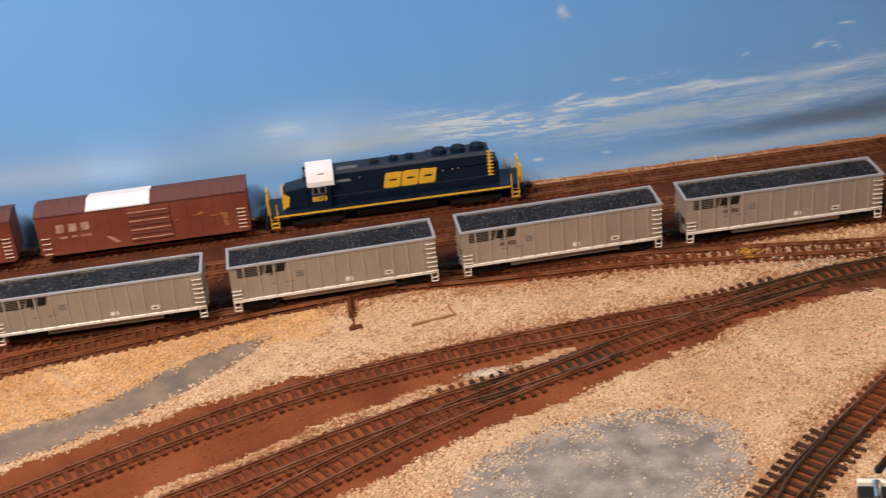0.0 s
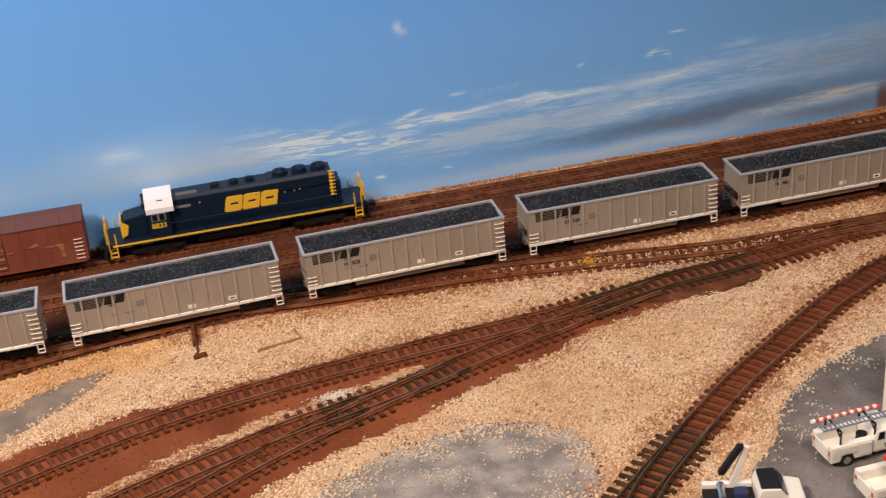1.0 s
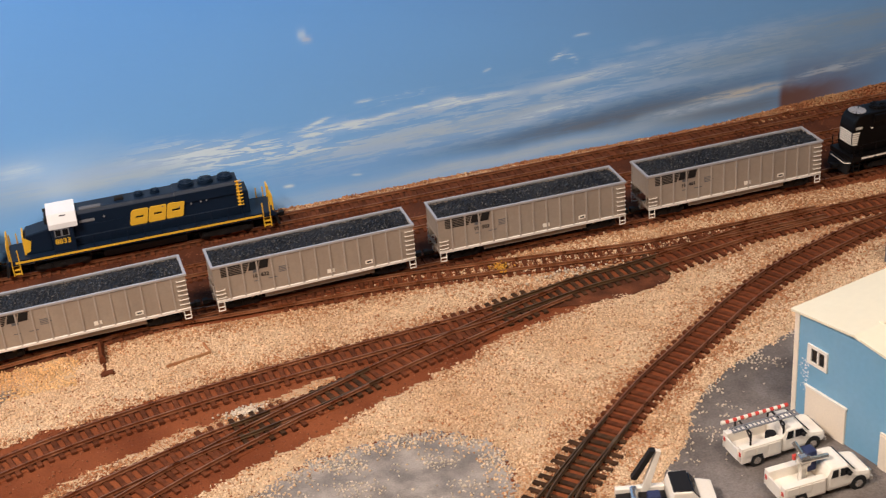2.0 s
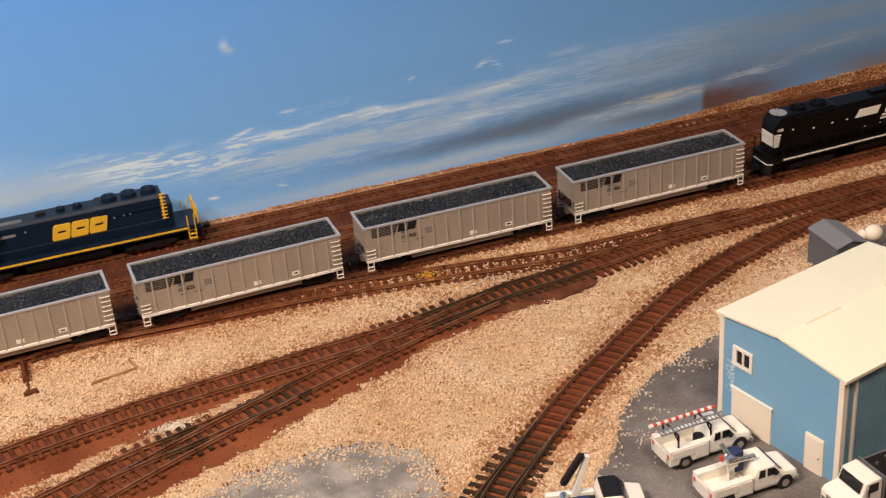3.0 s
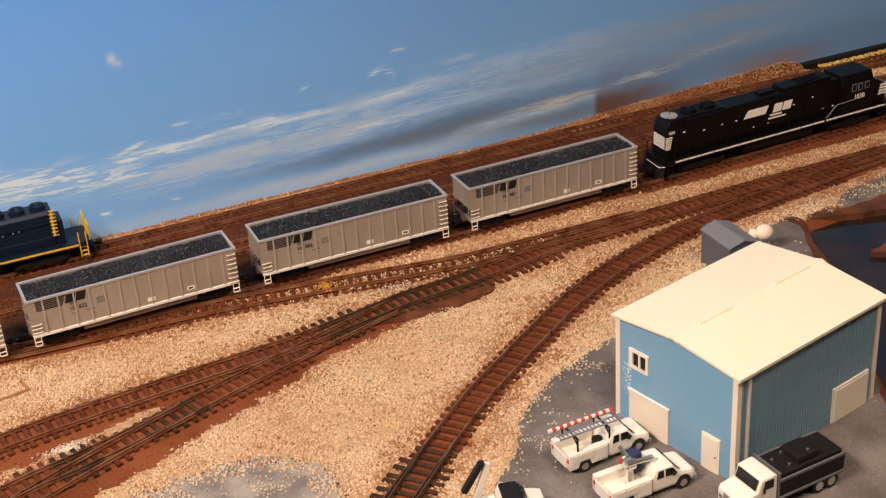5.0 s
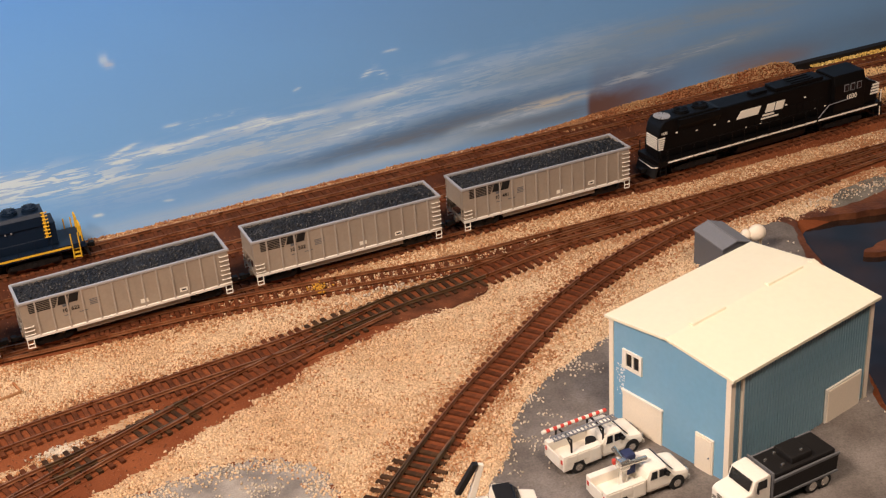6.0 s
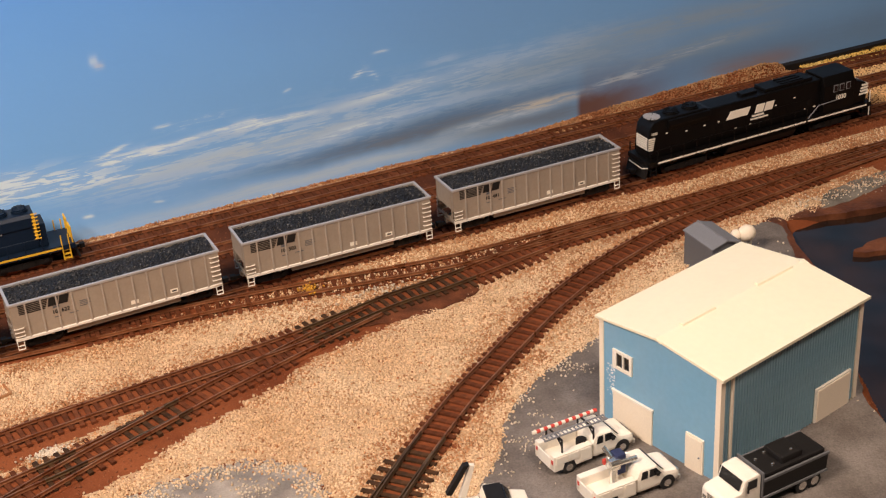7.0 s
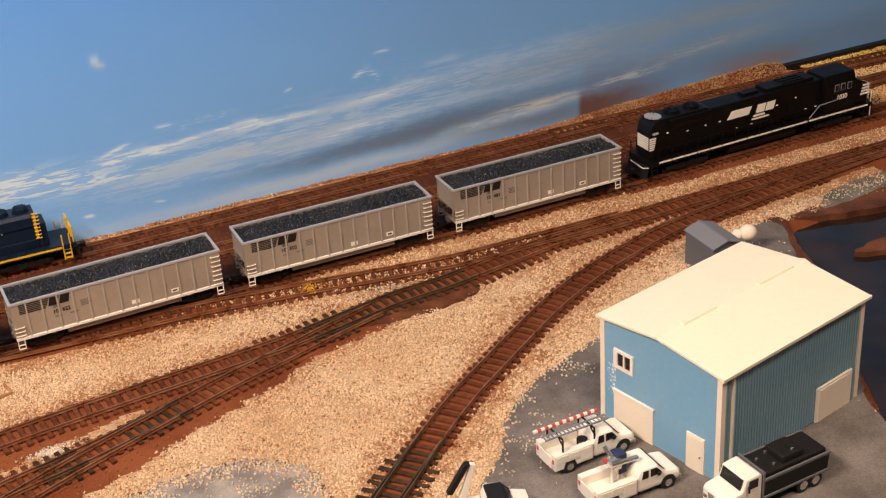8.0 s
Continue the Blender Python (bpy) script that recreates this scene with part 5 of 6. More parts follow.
# ---- box cars ----
def box_car(x, y, marked):
    L, W, z0, z1 = 0.1835, 0.0345, 0.0120, 0.0490
    g = thing("box_car", x, y)
    bm = B()
    box(bm, 0, L, -W / 2, W / 2, z0, z1)
    part("body", bm, M_BOXCAR, g)
    bm = B()
    prism(bm, [(-W / 2 - 0.0006, z1 - 0.0006), (-W / 2 - 0.0006, z1 + 0.0004), (0, z1 + 0.0042), (W / 2 + 0.0006, z1 + 0.0004), (W / 2 + 0.0006, z1 - 0.0006)], "x", -0.0006, L + 0.0006)
    roof = part("roof", bm, M_BOXROOF, g)
    for k in range(15):
        xx = 0.006 + (L - 0.012) * k / 14
        for s in (-1, 1):
            bm = B()
            prism(bm, [(s * (W / 2 + 0.0004), z1 + 0.0003), (s * (W / 2 + 0.0004), z1 + 0.0008), (0, z1 + 0.0047), (0, z1 + 0.0042)], "x", xx - 0.0003, xx + 0.0003)
            part("roof_seam", bm, M_BOXROOF, roof)
    bm = B()
    prism(bm, [(-W / 2 - 0.0008, z1 - 0.0002), (-W / 2 - 0.0008, z1 + 0.0010), (0, z1 + 0.0051), (W / 2 + 0.0008, z1 + 0.0010), (W / 2 + 0.0008, z1 - 0.0002)], "x", L * 0.245, L * 0.545)
    part("roof_patch", bm, M_PAPER, roof, "white panel across the roof")
    for s in (-1, 1):
        ys = sorted((s * (W / 2), s * (W / 2 + 0.0010)))
        bm = B()
        box(bm, 0.079, 0.116, *ys, z0 + 0.003, z1 - 0.003)
        door = part("sliding_door", bm, M_BOXCAR, g)
        for k in range(7):
            z = z0 + 0.005 + 0.0042 * k
            bm = B()
            box(bm, 0.080, 0.115, *sorted((s * (W / 2 + 0.001), s * (W / 2 + 0.0016))), z, z + 0.0009)
            part("door_rib", bm, M_BOXROOF if k % 2 else M_FADED, door)
        for k in range(16):
            xx = 0.006 + 0.0113 * k
            if 0.074 < xx < 0.120:
                continue
            bm = B()
            box(bm, xx - 0.0003, xx + 0.0003, *sorted((s * W / 2, s * (W / 2 + 0.0003))), z0 + 0.001, z1 - 0.001)
            part("side_rivet_seam", bm, M_BOXCAR, g)
        ladder(g, "ladder", L - 0.0095, L - 0.003, s * (W / 2 + 0.0009), z0 + 0.003, z1 - 0.016, 6, M_TRIM, 0.0004)
        ladder(g, "ladder", 0.003, 0.0095, s * (W / 2 + 0.0009), z0 + 0.001, z0 + 0.016, 4, M_TRIM, 0.0004)
        bm = B()
        box(bm, 0.002, L - 0.002, *sorted((s * (W / 2 - 0.0004), s * (W / 2 + 0.0005))), z0 - 0.0012, z0 + 0.0014)
        part("side_sill", bm, M_BOXCAR, g)
    bm = B()
    ys = (-W / 2 - 0.0005, -W / 2 - 0.0001)
    if marked:
        for k in range(3):
            xx = 0.0165 + 0.0108 * k
            prism(bm, [(xx, 0.0318), (xx + 0.0068, 0.0318), (xx + 0.0076, 0.0352), (xx + 0.0072, 0.0394), (xx + 0.0006, 0.0394)], "y", *ys)
        for xa, xb, zz in ((0.018, 0.025, 0.0262), (0.029, 0.034, 0.0262), (0.037, 0.046, 0.0262)):
            box(bm, xa, xb, *ys, zz, zz + 0.0018)
        prism(bm, [(0.058, 0.0230), (0.063, 0.0220), (0.070, 0.0160), (0.066, 0.0160)], "y", *ys)
        part("markings", bm, M_FADED, g, "faded pale marks and bars of lettering")
        bm = B()
        for chip in (((0.1330, 0.0318), (0.1385, 0.0332), (0.1420, 0.0352), (0.1455, 0.0330), (0.1400, 0.0316)), ((0.1490, 0.0296), (0.1530, 0.0306), (0.1575, 0.0302), (0.1560, 0.0290)), ((0.1580, 0.0312), (0.1655, 0.0306), (0.1660, 0.0250), (0.1620, 0.0240), (0.1605, 0.0280)), ((0.1615, 0.0232), (0.1655, 0.0236), (0.1662, 0.0185), (0.1622, 0.0180)), ((0.1180, 0.0296), (0.1215, 0.0304), (0.1240, 0.0298), (0.1200, 0.0288))):
            prism(bm, list(chip), "y", *ys)
        part("side_emblem", bm, M_OCHRE, g, "worn ochre emblem")
    else:
        box(bm, 0.02, 0.05, *ys, 0.034, 0.038)
        part("markings", bm, M_TRIM, g)
    bm = B()
    box(bm, 0.0, L, -0.003, 0.003, 0.0085, 0.0120)
    part("underframe", bm, M_BLACK, g)
    for xx in (0.022, L - 0.022):
        truck(g, xx, 2, 0.0205)
    coupler(g, 0, -1)
    coupler(g, L, 1)
    return tagged(g, "red-brown box car with a white roof panel" if marked else "red-brown box car coupled behind another", "box car", "box cars")


box_car(-0.5405, 0.1455, True)
box_car(-0.745, 0.1455, False)


# ---- blue shed ----
def shed(x, y, turn):
    """Origin at the near corner: x runs along the corrugated side, y along the smooth gable end."""
    LX, LY, H, R = 0.1404, 0.1039, 0.0780, 0.0835
    g = thing("metal_shed", x, y, 0.0006, turn)
    t = 0.002
    bm = B()
    prism(bm, [(0, 0), (LY, 0), (LY, H), (LY / 2, R), (0, H)], "x", 0, t)
    gable = part("gable_wall", bm, M_BLUE, g)
    bm = B()
    prism(bm, [(0, 0), (LY, 0), (LY, H), (LY / 2, R), (0, H)], "x", LX - t, LX)
    part("gable_wall", bm, M_BLUE, g)
    # Corrugated side wears the shaded version of the siding blue.
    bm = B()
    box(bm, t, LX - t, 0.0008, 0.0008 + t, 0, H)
    side = part("side_wall", bm, M_BLUE_SHADED, g)
    n = 50
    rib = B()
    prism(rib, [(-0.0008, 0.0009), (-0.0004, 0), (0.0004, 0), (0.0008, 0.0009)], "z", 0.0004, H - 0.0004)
    rib = mesh_of("siding_rib", rib, M_BLUE_SHADED)
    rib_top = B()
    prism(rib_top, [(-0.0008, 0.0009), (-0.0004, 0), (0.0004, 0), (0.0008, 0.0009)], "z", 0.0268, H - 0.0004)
    rib_top = mesh_of("siding_rib", rib_top, M_BLUE_SHADED)
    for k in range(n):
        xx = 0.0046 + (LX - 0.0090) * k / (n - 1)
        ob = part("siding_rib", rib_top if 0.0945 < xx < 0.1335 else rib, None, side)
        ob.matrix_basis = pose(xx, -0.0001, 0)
    bm = B()
    box(bm, t, LX - t, LY - t, LY, 0, H)
    part("side_wall", bm, M_BLUE, g)
    # corner trim
    for xx, yy in ((-0.0006, -0.0006), (LX - 0.0032, -0.0006), (-0.0006, LY - 0.0032)):
        bm = B()
        box(bm, xx, xx + 0.0040, yy, yy + 0.0040, 0, H - 0.0004)
        part("corner_trim", bm, M_TRIM, g)
    bm = B()
    box(bm, 0.0092, 0.0112, -0.0012, 0.0006, 0, H - 0.0006, 0.0002)
    part("downpipe", bm, M_TRIM, g)
    # roof: two slopes with overhang
    o = 0.0028
    bm = B()
    e = H - o * (R - H) / (LY / 2)
    prism(bm, [(-o, e + 0.0004), (-o, e + 0.0024), (LY / 2, R + 0.0024), (LY + o, e + 0.0024), (LY + o, e + 0.0004), (LY / 2, R + 0.0004)], "x", -o, LX + o, 0.0003)
    roof = part("roof", bm, M_CREAM, g, "cream low-pitched roof")
    bm = B()
    box(bm, -o - 0.0004, LX + o, -o - 0.0012, -o + 0.0012, e + 0.0002, e + 0.0026, 0.0003)
    part("gutter", bm, M_CREAM, roof)
    for xa, xb in ((0.0205, 0.052), (0.094, 0.130)):
        bm = B()
        prism(bm, [(LY / 2 - 0.0022, R + 0.0016), (LY / 2 - 0.0015, R + 0.0036), (LY / 2 + 0.0015, R + 0.0036), (LY / 2 + 0.0022, R + 0.0016)], "x", xa, xb, 0.0003)
        part("ridge_vent", bm, M_CREAM, roof)
    for xa in (-o - 0.0008, LX + o - 0.004):
        bm = B()
        prism(bm, [(LY / 2 - 0.005, R + 0.0014), (LY / 2, R + 0.0030), (LY / 2 + 0.005, R + 0.0014), (LY / 2 + 0.005, R + 0.0004), (LY / 2, R + 0.0014), (LY / 2 - 0.005, R + 0.0004)], "x", xa, xa + 0.0048)
        part("ridge_cap", bm, M_CREAM, roof)
    # roller door, small door and window in the gable end
    bm = B()
    box(bm, -0.0012, 0.0, 0.0560, 0.0915, 0.0, 0.0280)
    part("door_frame", bm, M_TRIM, gable)
    bm = B()
    box(bm, -0.0009, -0.0002, 0.0575, 0.0900, 0.0, 0.0266)
    part("roller_door", bm, M_TRIM, gable)
    bm = B()
    box(bm, -0.0020, -0.0002, 0.0550, 0.0925, 0.0272, 0.0286, 0.0003)
    part("door_lintel", bm, M_WHITE, gable)
    bm = B()
    rod(bm, (-0.0016, 0.0145, 0.0125), (-0.0026, 0.0145, 0.0125), 0.0005, 8)
    part("door_knob", bm, M_GREYROOF, gable)
    bm = B()
    box(bm, -0.0012, 0.0, 0.0118, 0.0268, 0.0, 0.0265)
    part("door_frame", bm, M_TRIM, gable)
    bm = B()
    box(bm, -0.0016, -0.0010, 0.0130, 0.0256, 0.0, 0.0252)
    part("door", bm, M_TRIM, gable)
    bm = B()
    for ya, yb, za, zb in ((0.0743, 0.0918, 0.0455, 0.0478), (0.0743, 0.0918, 0.0580, 0.0600), (0.0743, 0.0766, 0.0478, 0.0580), (0.0882, 0.0918, 0.0478, 0.0580), (0.0816, 0.0830, 0.0478, 0.0580)):
        box(bm, -0.0014, 0.0, ya, yb, za, zb)
    win = part("window", bm, M_WHITE, gable, "white two-pane window")
    for ya, yb in ((0.0766, 0.0816), (0.0830, 0.0882)):
        bm = B()
        box(bm, -0.0004, -0.0001, ya, yb, 0.0478, 0.0580)
        part("pane", bm, M_GLASS, win)
    rng = random.Random(4)
    bm = B()
    for k in range(80):
        yy, zz = 0.0905 + rng.uniform(0, 0.0085) * rng.uniform(0.3, 1), 0.022 + rng.uniform(0, 0.024)
        w, h = rng.uniform(0.0003, 0.0014), rng.uniform(0.0003, 0.0011)
        prism(bm, [(yy, zz), (yy + w, zz + h * 0.2), (yy + w * 0.7, zz + h), (yy - w * 0.2, zz + h * 0.6)], "x", -0.00012, 0.0002)
    tagged(part("scuff", bm, M_PAPER, gable, "whitish glue scuffs"), kind="stuff")
    # roller door in the corrugated side
    bm = B()
    box(bm, 0.0955, 0.1325, -0.0012, 0.0004, 0.0, 0.0265)
    part("door_frame", bm, M_WHITE, side)
    bm = B()
    box(bm, 0.0972, 0.1308, -0.0016, -0.0010, 0.0, 0.0248)
    part("roller_door", bm, M_TRIM, side)
    return tagged(g, "sky-blue metal shed with corrugated side and cream roof", "shed")


shed(0.1867, -0.3893, 14.2)


# ---- small grey hut and tank ----
def hut(x, y, turn):
    g = thing("grey_hut", x, y, 0, turn)
    bm = B()
    prism(bm, [(-0.0130, -0.002), (0.0130, -0.002), (0.0130, 0.0290), (0, 0.0330), (-0.0130, 0.0290)], "y", -0.0195, 0.0195, 0.0004)
    part("body", bm, M_GREY, g)
    for s in (-1, 1):
        bm = B()
        prism(bm, [(0, 0.0334), (s * 0.0140, 0.0290), (s * 0.0140, 0.0301), (0, 0.0346)], "y", -0.0210, 0.0205)
        part("roof", bm, M_GREYROOF, g)
    bm = B()
    box(bm, -0.0006, 0.0006, -0.0211, 0.0206, 0.0340, 0.0351, 0.0002)
    part("ridge_cap", bm, M_GREYROOF, g)
    return tagged(g, "small grey hut with a pitched roof", "hut")


hut(0.3440, -0.1530, 0)
tank = thing("storage_tank", 0.3835, -0.1455)
bm = B()
bmesh.ops.create_uvsphere(bm, u_segments=20, v_segments=12, radius=1.0, matrix=pose(0, 0, 0.0185) @ Matrix.Diagonal((0.0080, 0.0068, 0.0068, 1)))
part("vessel", bm, M_TRIM, tank, smooth=True)
bm = B()
bmesh.ops.create_uvsphere(bm, u_segments=14, v_segments=8, radius=0.0048, matrix=pose(-0.0090, 0.002, 0.0180))
part("end_cap", bm, M_TRIM, tank, smooth=True)
for dx in (-0.004, 0.004):
    bm = B()
    rod(bm, (dx, 0, -0.001), (dx, 0, 0.012), 0.0012, 8)
    part("leg", bm, M_TRIM, tank)
tagged(tank, "small cream storage tank on short legs", "tank")


# ---- road vehicles ----
def road_wheels(g, xs, half, r=0.0044, w=0.0036):
    for x in xs:
        for s in (-1, 1):
            bm = B()
            rod(bm, (x, s * half - w / 2, r), (x, s * half + w / 2, r), r, 18)
            wh = part("wheel", bm, M_TYRE, g)
            bm = B()
            rod(bm, (x, s * (half + w / 2) - 0.0002, r), (x, s * (half + w / 2) + 0.0004, r), r * 0.6, 12)
            part("rim", bm, M_CHROME, wh)


def pickup(x, y, turn, seed):
    """White utility pickup, front towards +x; origin under its middle."""
    g = thing("utility_truck", x, y, 0.0007, turn)
    half = 0.0115
    bm = B()
    prism(bm, [(0.0300, 0.0040), (0.0305, 0.0090), (0.0290, 0.0120), (0.0190, 0.0138), (0.0135, 0.0205), (0.0010, 0.0208), (-0.0020, 0.0150), (-0.0020, 0.0040)], "y", -half, half, 0.0026)
    cab = part("cab", bm, M_WHITE, g)
    for s in (-1, 1):
        ys = sorted((s * (half - 0.0003), s * (half + 0.0002)))
        bm = B()
        prism(bm, [(0.0165, 0.0138), (0.0125, 0.0190), (0.0075, 0.0192), (0.0075, 0.0138)], "y", *ys)
        part("side_window", bm, M_GLASS, cab)
        bm = B()
        prism(bm, [(0.0060, 0.0138), (0.0060, 0.0192), (0.0022, 0.0192), (0.0010, 0.0138)], "y", *ys)
        part("side_window", bm, M_GLASS, cab)
        bm = B()
        box(bm, 0.0296, 0.0306, *sorted((s * 0.0060, s * 0.0100)), 0.0085, 0.0105)
        part("headlight", bm, M_CHROME, cab)
    bm = B()
    prism(bm, [(0.0186, 0.0142), (0.0140, 0.0198), (0.0146, 0.0200), (0.0192, 0.0146)], "y", -0.0098, 0.0098)
    part("windscreen", bm, M_GLASS, cab)
    for s in (-1, 1):
        for xx in (-0.0200, 0.0210):
            bm = B()
            rod(bm, (xx, s * (half - 0.0035), 0.0048), (xx, s * (half + 0.0003), 0.0048), 0.0055, 20)
            part("wheel_arch", bm, M_TYRE, g)
        bm = B()
        box(bm, 0.0120, 0.0140, *sorted((s * (half + 0.0002), s * (half + 0.0022))), 0.0140, 0.0162, 0.0004)
        part("mirror", bm, M_BLACK, cab)
    bm = B()
    box(bm, 0.0300, 0.0316, -0.0110, 0.0110, 0.0035, 0.0062, 0.0004)
    part("bumper", bm, M_CHROME, g)
    bm = B()
    box(bm, 0.0298, 0.0308, -0.0055, 0.0055, 0.0075, 0.0105, 0.0003)
    part("grille", bm, M_GREY, cab)
    # service body: two lockers, floor and tailgate
    bm = B()
    box(bm, -0.0315, -0.0025, -half, half, 0.0055, 0.0090, 0.0003)
    part("bed_floor", bm, M_WHITE, g)
    for s in (-1, 1):
        bm = B()
        ys = sorted((s * (half + 0.0004), s * (half - 0.0045)))
        prism(bm, [(-0.0315, 0.0045), (-0.0250, 0.0045), (-0.0235, 0.0088), (-0.0165, 0.0088), (-0.0150, 0.0045), (-0.0025, 0.0045), (-0.0025, 0.0160), (-0.0315, 0.0160)], "y", *ys, 0.0004)
        lk = part("side_locker", bm, M_WHITE, g)
        for xa, xb, za in ((-0.0300, -0.0220, 0.0098), (-0.0210, -0.0130, 0.0098), (-0.0120, -0.0040, 0.0060)):
            bm = B()
            box(bm, xa, xb, *sorted((s * (half + 0.0003), s * (half + 0.0008))), za, 0.0148)
            part("locker_door", bm, M_WHITE, lk)
        bm = B()
        box(bm, -0.0318, -0.0313, *sorted((s * 0.0085, s * 0.0105)), 0.0095, 0.0125)
        part("tail_light", bm, M_RED, lk)
    bm = B()
    box(bm, -0.0322, -0.0312, -0.0075, 0.0075, 0.0050, 0.0140, 0.0003)
    part("tailgate", bm, M_WHITE, g)
    road_wheels(g, (-0.0200, 0.0210), half - 0.0014)
    return g


a = pickup(0.1300, -0.3215, 3, 1)
for xx in (-0.024, 0.000):
    bm = B()
    for s in (-1, 1):
        rod(bm, (xx, s * 0.0095, 0.015), (xx, s * 0.0095, 0.0255), 0.0007, 6)
    rod(bm, (xx, -0.0095, 0.0255), (xx, 0.0095, 0.0255), 0.0007, 6)
    rod(bm, (xx, -0.0095, 0.0205), (xx, -0.003, 0.0255), 0.0006, 6)
    part("ladder_rack", bm, M_BLACK, a, "black ladder rack")
bm = B()
for yy in (-0.0062, -0.0015):
    rod(bm, (-0.0350, yy, 0.0268), (0.0130, yy, 0.0268), 0.0006, 6)
for k in range(17):
    rod(bm, (-0.034 + 0.0029 * k, -0.0062, 0.0268), (-0.034 + 0.0029 * k, -0.0015, 0.0268), 0.0005, 5)
part("ladder", bm, M_GREYROOF, a, "grey metal ladder")
for k in range(18):
    bm = B()
    rod(bm, (-0.0370 + 0.0027 * k, 0.0050, 0.0275), (-0.0370 + 0.0027 * (k + 1), 0.0050, 0.0275), 0.0013, 8)
    part("striped_pole", bm, M_RED if k % 2 else M_WHITE, a)
bm = B()
rod(bm, (-0.006, -0.004, 0.0085), (-0.006, -0.004, 0.0165), 0.0036, 14)
part("cable_drum", bm, M_BLACK, a)
tagged(a, "white utility pickup with ladder rack and striped pole", "truck", "parked vehicles")

b = pickup(0.1350, -0.3675, 2, 2)
bm = B()
rod(bm, (-0.012, 0.0, 0.009), (-0.012, 0.0, 0.023), 0.0028, 12)
box(bm, -0.0155, -0.0085, -0.0035, 0.0035, 0.021, 0.0285, 0.0008)
part("crane_turret", bm, M_CHROME, b)
bm = B()
rod(bm, (-0.016, -0.003, 0.0265), (0.004, -0.0015, 0.0240), 0.0018, 8)
rod(bm, (-0.012, 0.002, 0.0275), (-0.0145, 0.0075, 0.0335), 0.0016, 8)
part("crane_arm", bm, M_CHROME, b)
bm = B()
box(bm, -0.0105, -0.0030, -0.0015, 0.0065, 0.0150, 0.0300, 0.0015)
part("crane_bucket", bm, M_DENIM, b, "dark blue bucket")
bm = B()
box(bm, -0.0165, -0.0125, 0.0035, 0.0060, 0.0225, 0.0260, 0.0006)
part("beacon", bm, M_RED, b)
tagged(b, "white utility pickup with a folded bucket crane", "truck", "parked vehicles")


def dump_truck(x, y, turn):
    """White cab facing +x, black covered body behind."""
    g = thing("dump_truck", x, y, 0.0007, turn)
    half = 0.0130
    bm = B()
    prism(bm, [(0.0420, 0.0050), (0.0420, 0.0165), (0.0400, 0.0190), (0.0290, 0.0205), (0.0262, 0.0290), (0.0150, 0.0300), (0.0130, 0.0285), (0.0130, 0.0050)], "y", -half + 0.001, half - 0.001, 0.0013)
    cab = part("cab", bm, M_WHITE, g)
    bm = B()
    prism(bm, [(0.0293, 0.0212), (0.0268, 0.0284), (0.0274, 0.0286), (0.0299, 0.0214)], "y", -0.0098, 0.0098)
    part("windscreen", bm, M_GLASS, cab)
    for s in (-1, 1):
        bm = B()
        box(bm, 0.0165, 0.0240, *sorted((s * (half - 0.0012), s * (half - 0.0007))), 0.0210, 0.0275)
        part("side_window", bm, M_GLASS, cab)
        bm = B()
        rod(bm, (0.0250, s * (half + 0.0006), 0.0200), (0.0250, s * (half + 0.0006), 0.0255), 0.0008, 6)
        part("mirror", bm, M_BLACK, cab)
        bm = B()
        box(bm, 0.0414, 0.0424, *sorted((s * 0.0070, s * 0.0105)), 0.0095, 0.0125)
        part("headlight", bm, M_CHROME, cab)
    bm = B()
    for k in range(6):
        box(bm, 0.0415, 0.0425, -0.0060, 0.0060, 0.0080 + 0.0014 * k, 0.0088 + 0.0014 * k)
    part("grille", bm, M_CHROME, cab)
    bm = B()
    box(bm, -0.0420, 0.0130, -0.0040, 0.0040, 0.0065, 0.0100)
    part("chassis", bm, M_BLACK, g)
    bm = B()
    prism(bm, [(-half, 0.0100), (half, 0.0100), (half + 0.001, 0.0250), (half - 0.0006, 0.0250), (half - 0.0016, 0.0115), (-half + 0.0016, 0.0115), (-half + 0.0006, 0.0250), (-half - 0.001, 0.0250)], "x", -0.0430, 0.0115)
    bodyp = part("dump_body", bm, M_BLACK, g)
    bm = B()
    for s in (-1, 1):
        box(bm, -0.0435, 0.0120, *sorted((s * (half + 0.0002), s * (half + 0.0016))), 0.0238, 0.0256)
        box(bm, -0.0435, 0.0120, *sorted((s * (half - 0.0006), s * (half + 0.0012))), 0.0098, 0.0112)
    box(bm, 0.0112, 0.0124, -half, half, 0.0100, 0.0300)
    part("body_rail", bm, M_GREY, bodyp)
    bm = B()
    box(bm, -0.0420, 0.0105, -half + 0.001, half - 0.001, 0.0150, 0.0275, 0.0015)
    box(bm, -0.0240, -0.0060, -0.0085, 0.0095, 0.0265, 0.0325, 0.0018)
    part("load", bm, M_BLACK, bodyp, "black covered load")
    bm = B()
    for xx, yy, zz in ((-0.018, 0.005, 0.0328), (0.004, -0.004, 0.0280), (-0.002, 0.006, 0.0282), (-0.006, -0.007, 0.0280)):
        box(bm, xx, xx + 0.002, yy, yy + 0.0016, zz - 0.001, zz + 0.001, 0.0004)
    part("clip", bm, M_CHROME, bodyp)
    road_wheels(g, (-0.0330, -0.0225, 0.0320), half - 0.0018, 0.0056, 0.0040)
    g.scale = (0.94, 0.94, 0.94)
    return tagged(g, "white dump truck with a black covered load", "truck", "parked vehicles")


dump_truck(0.2045, -0.4120, 185)


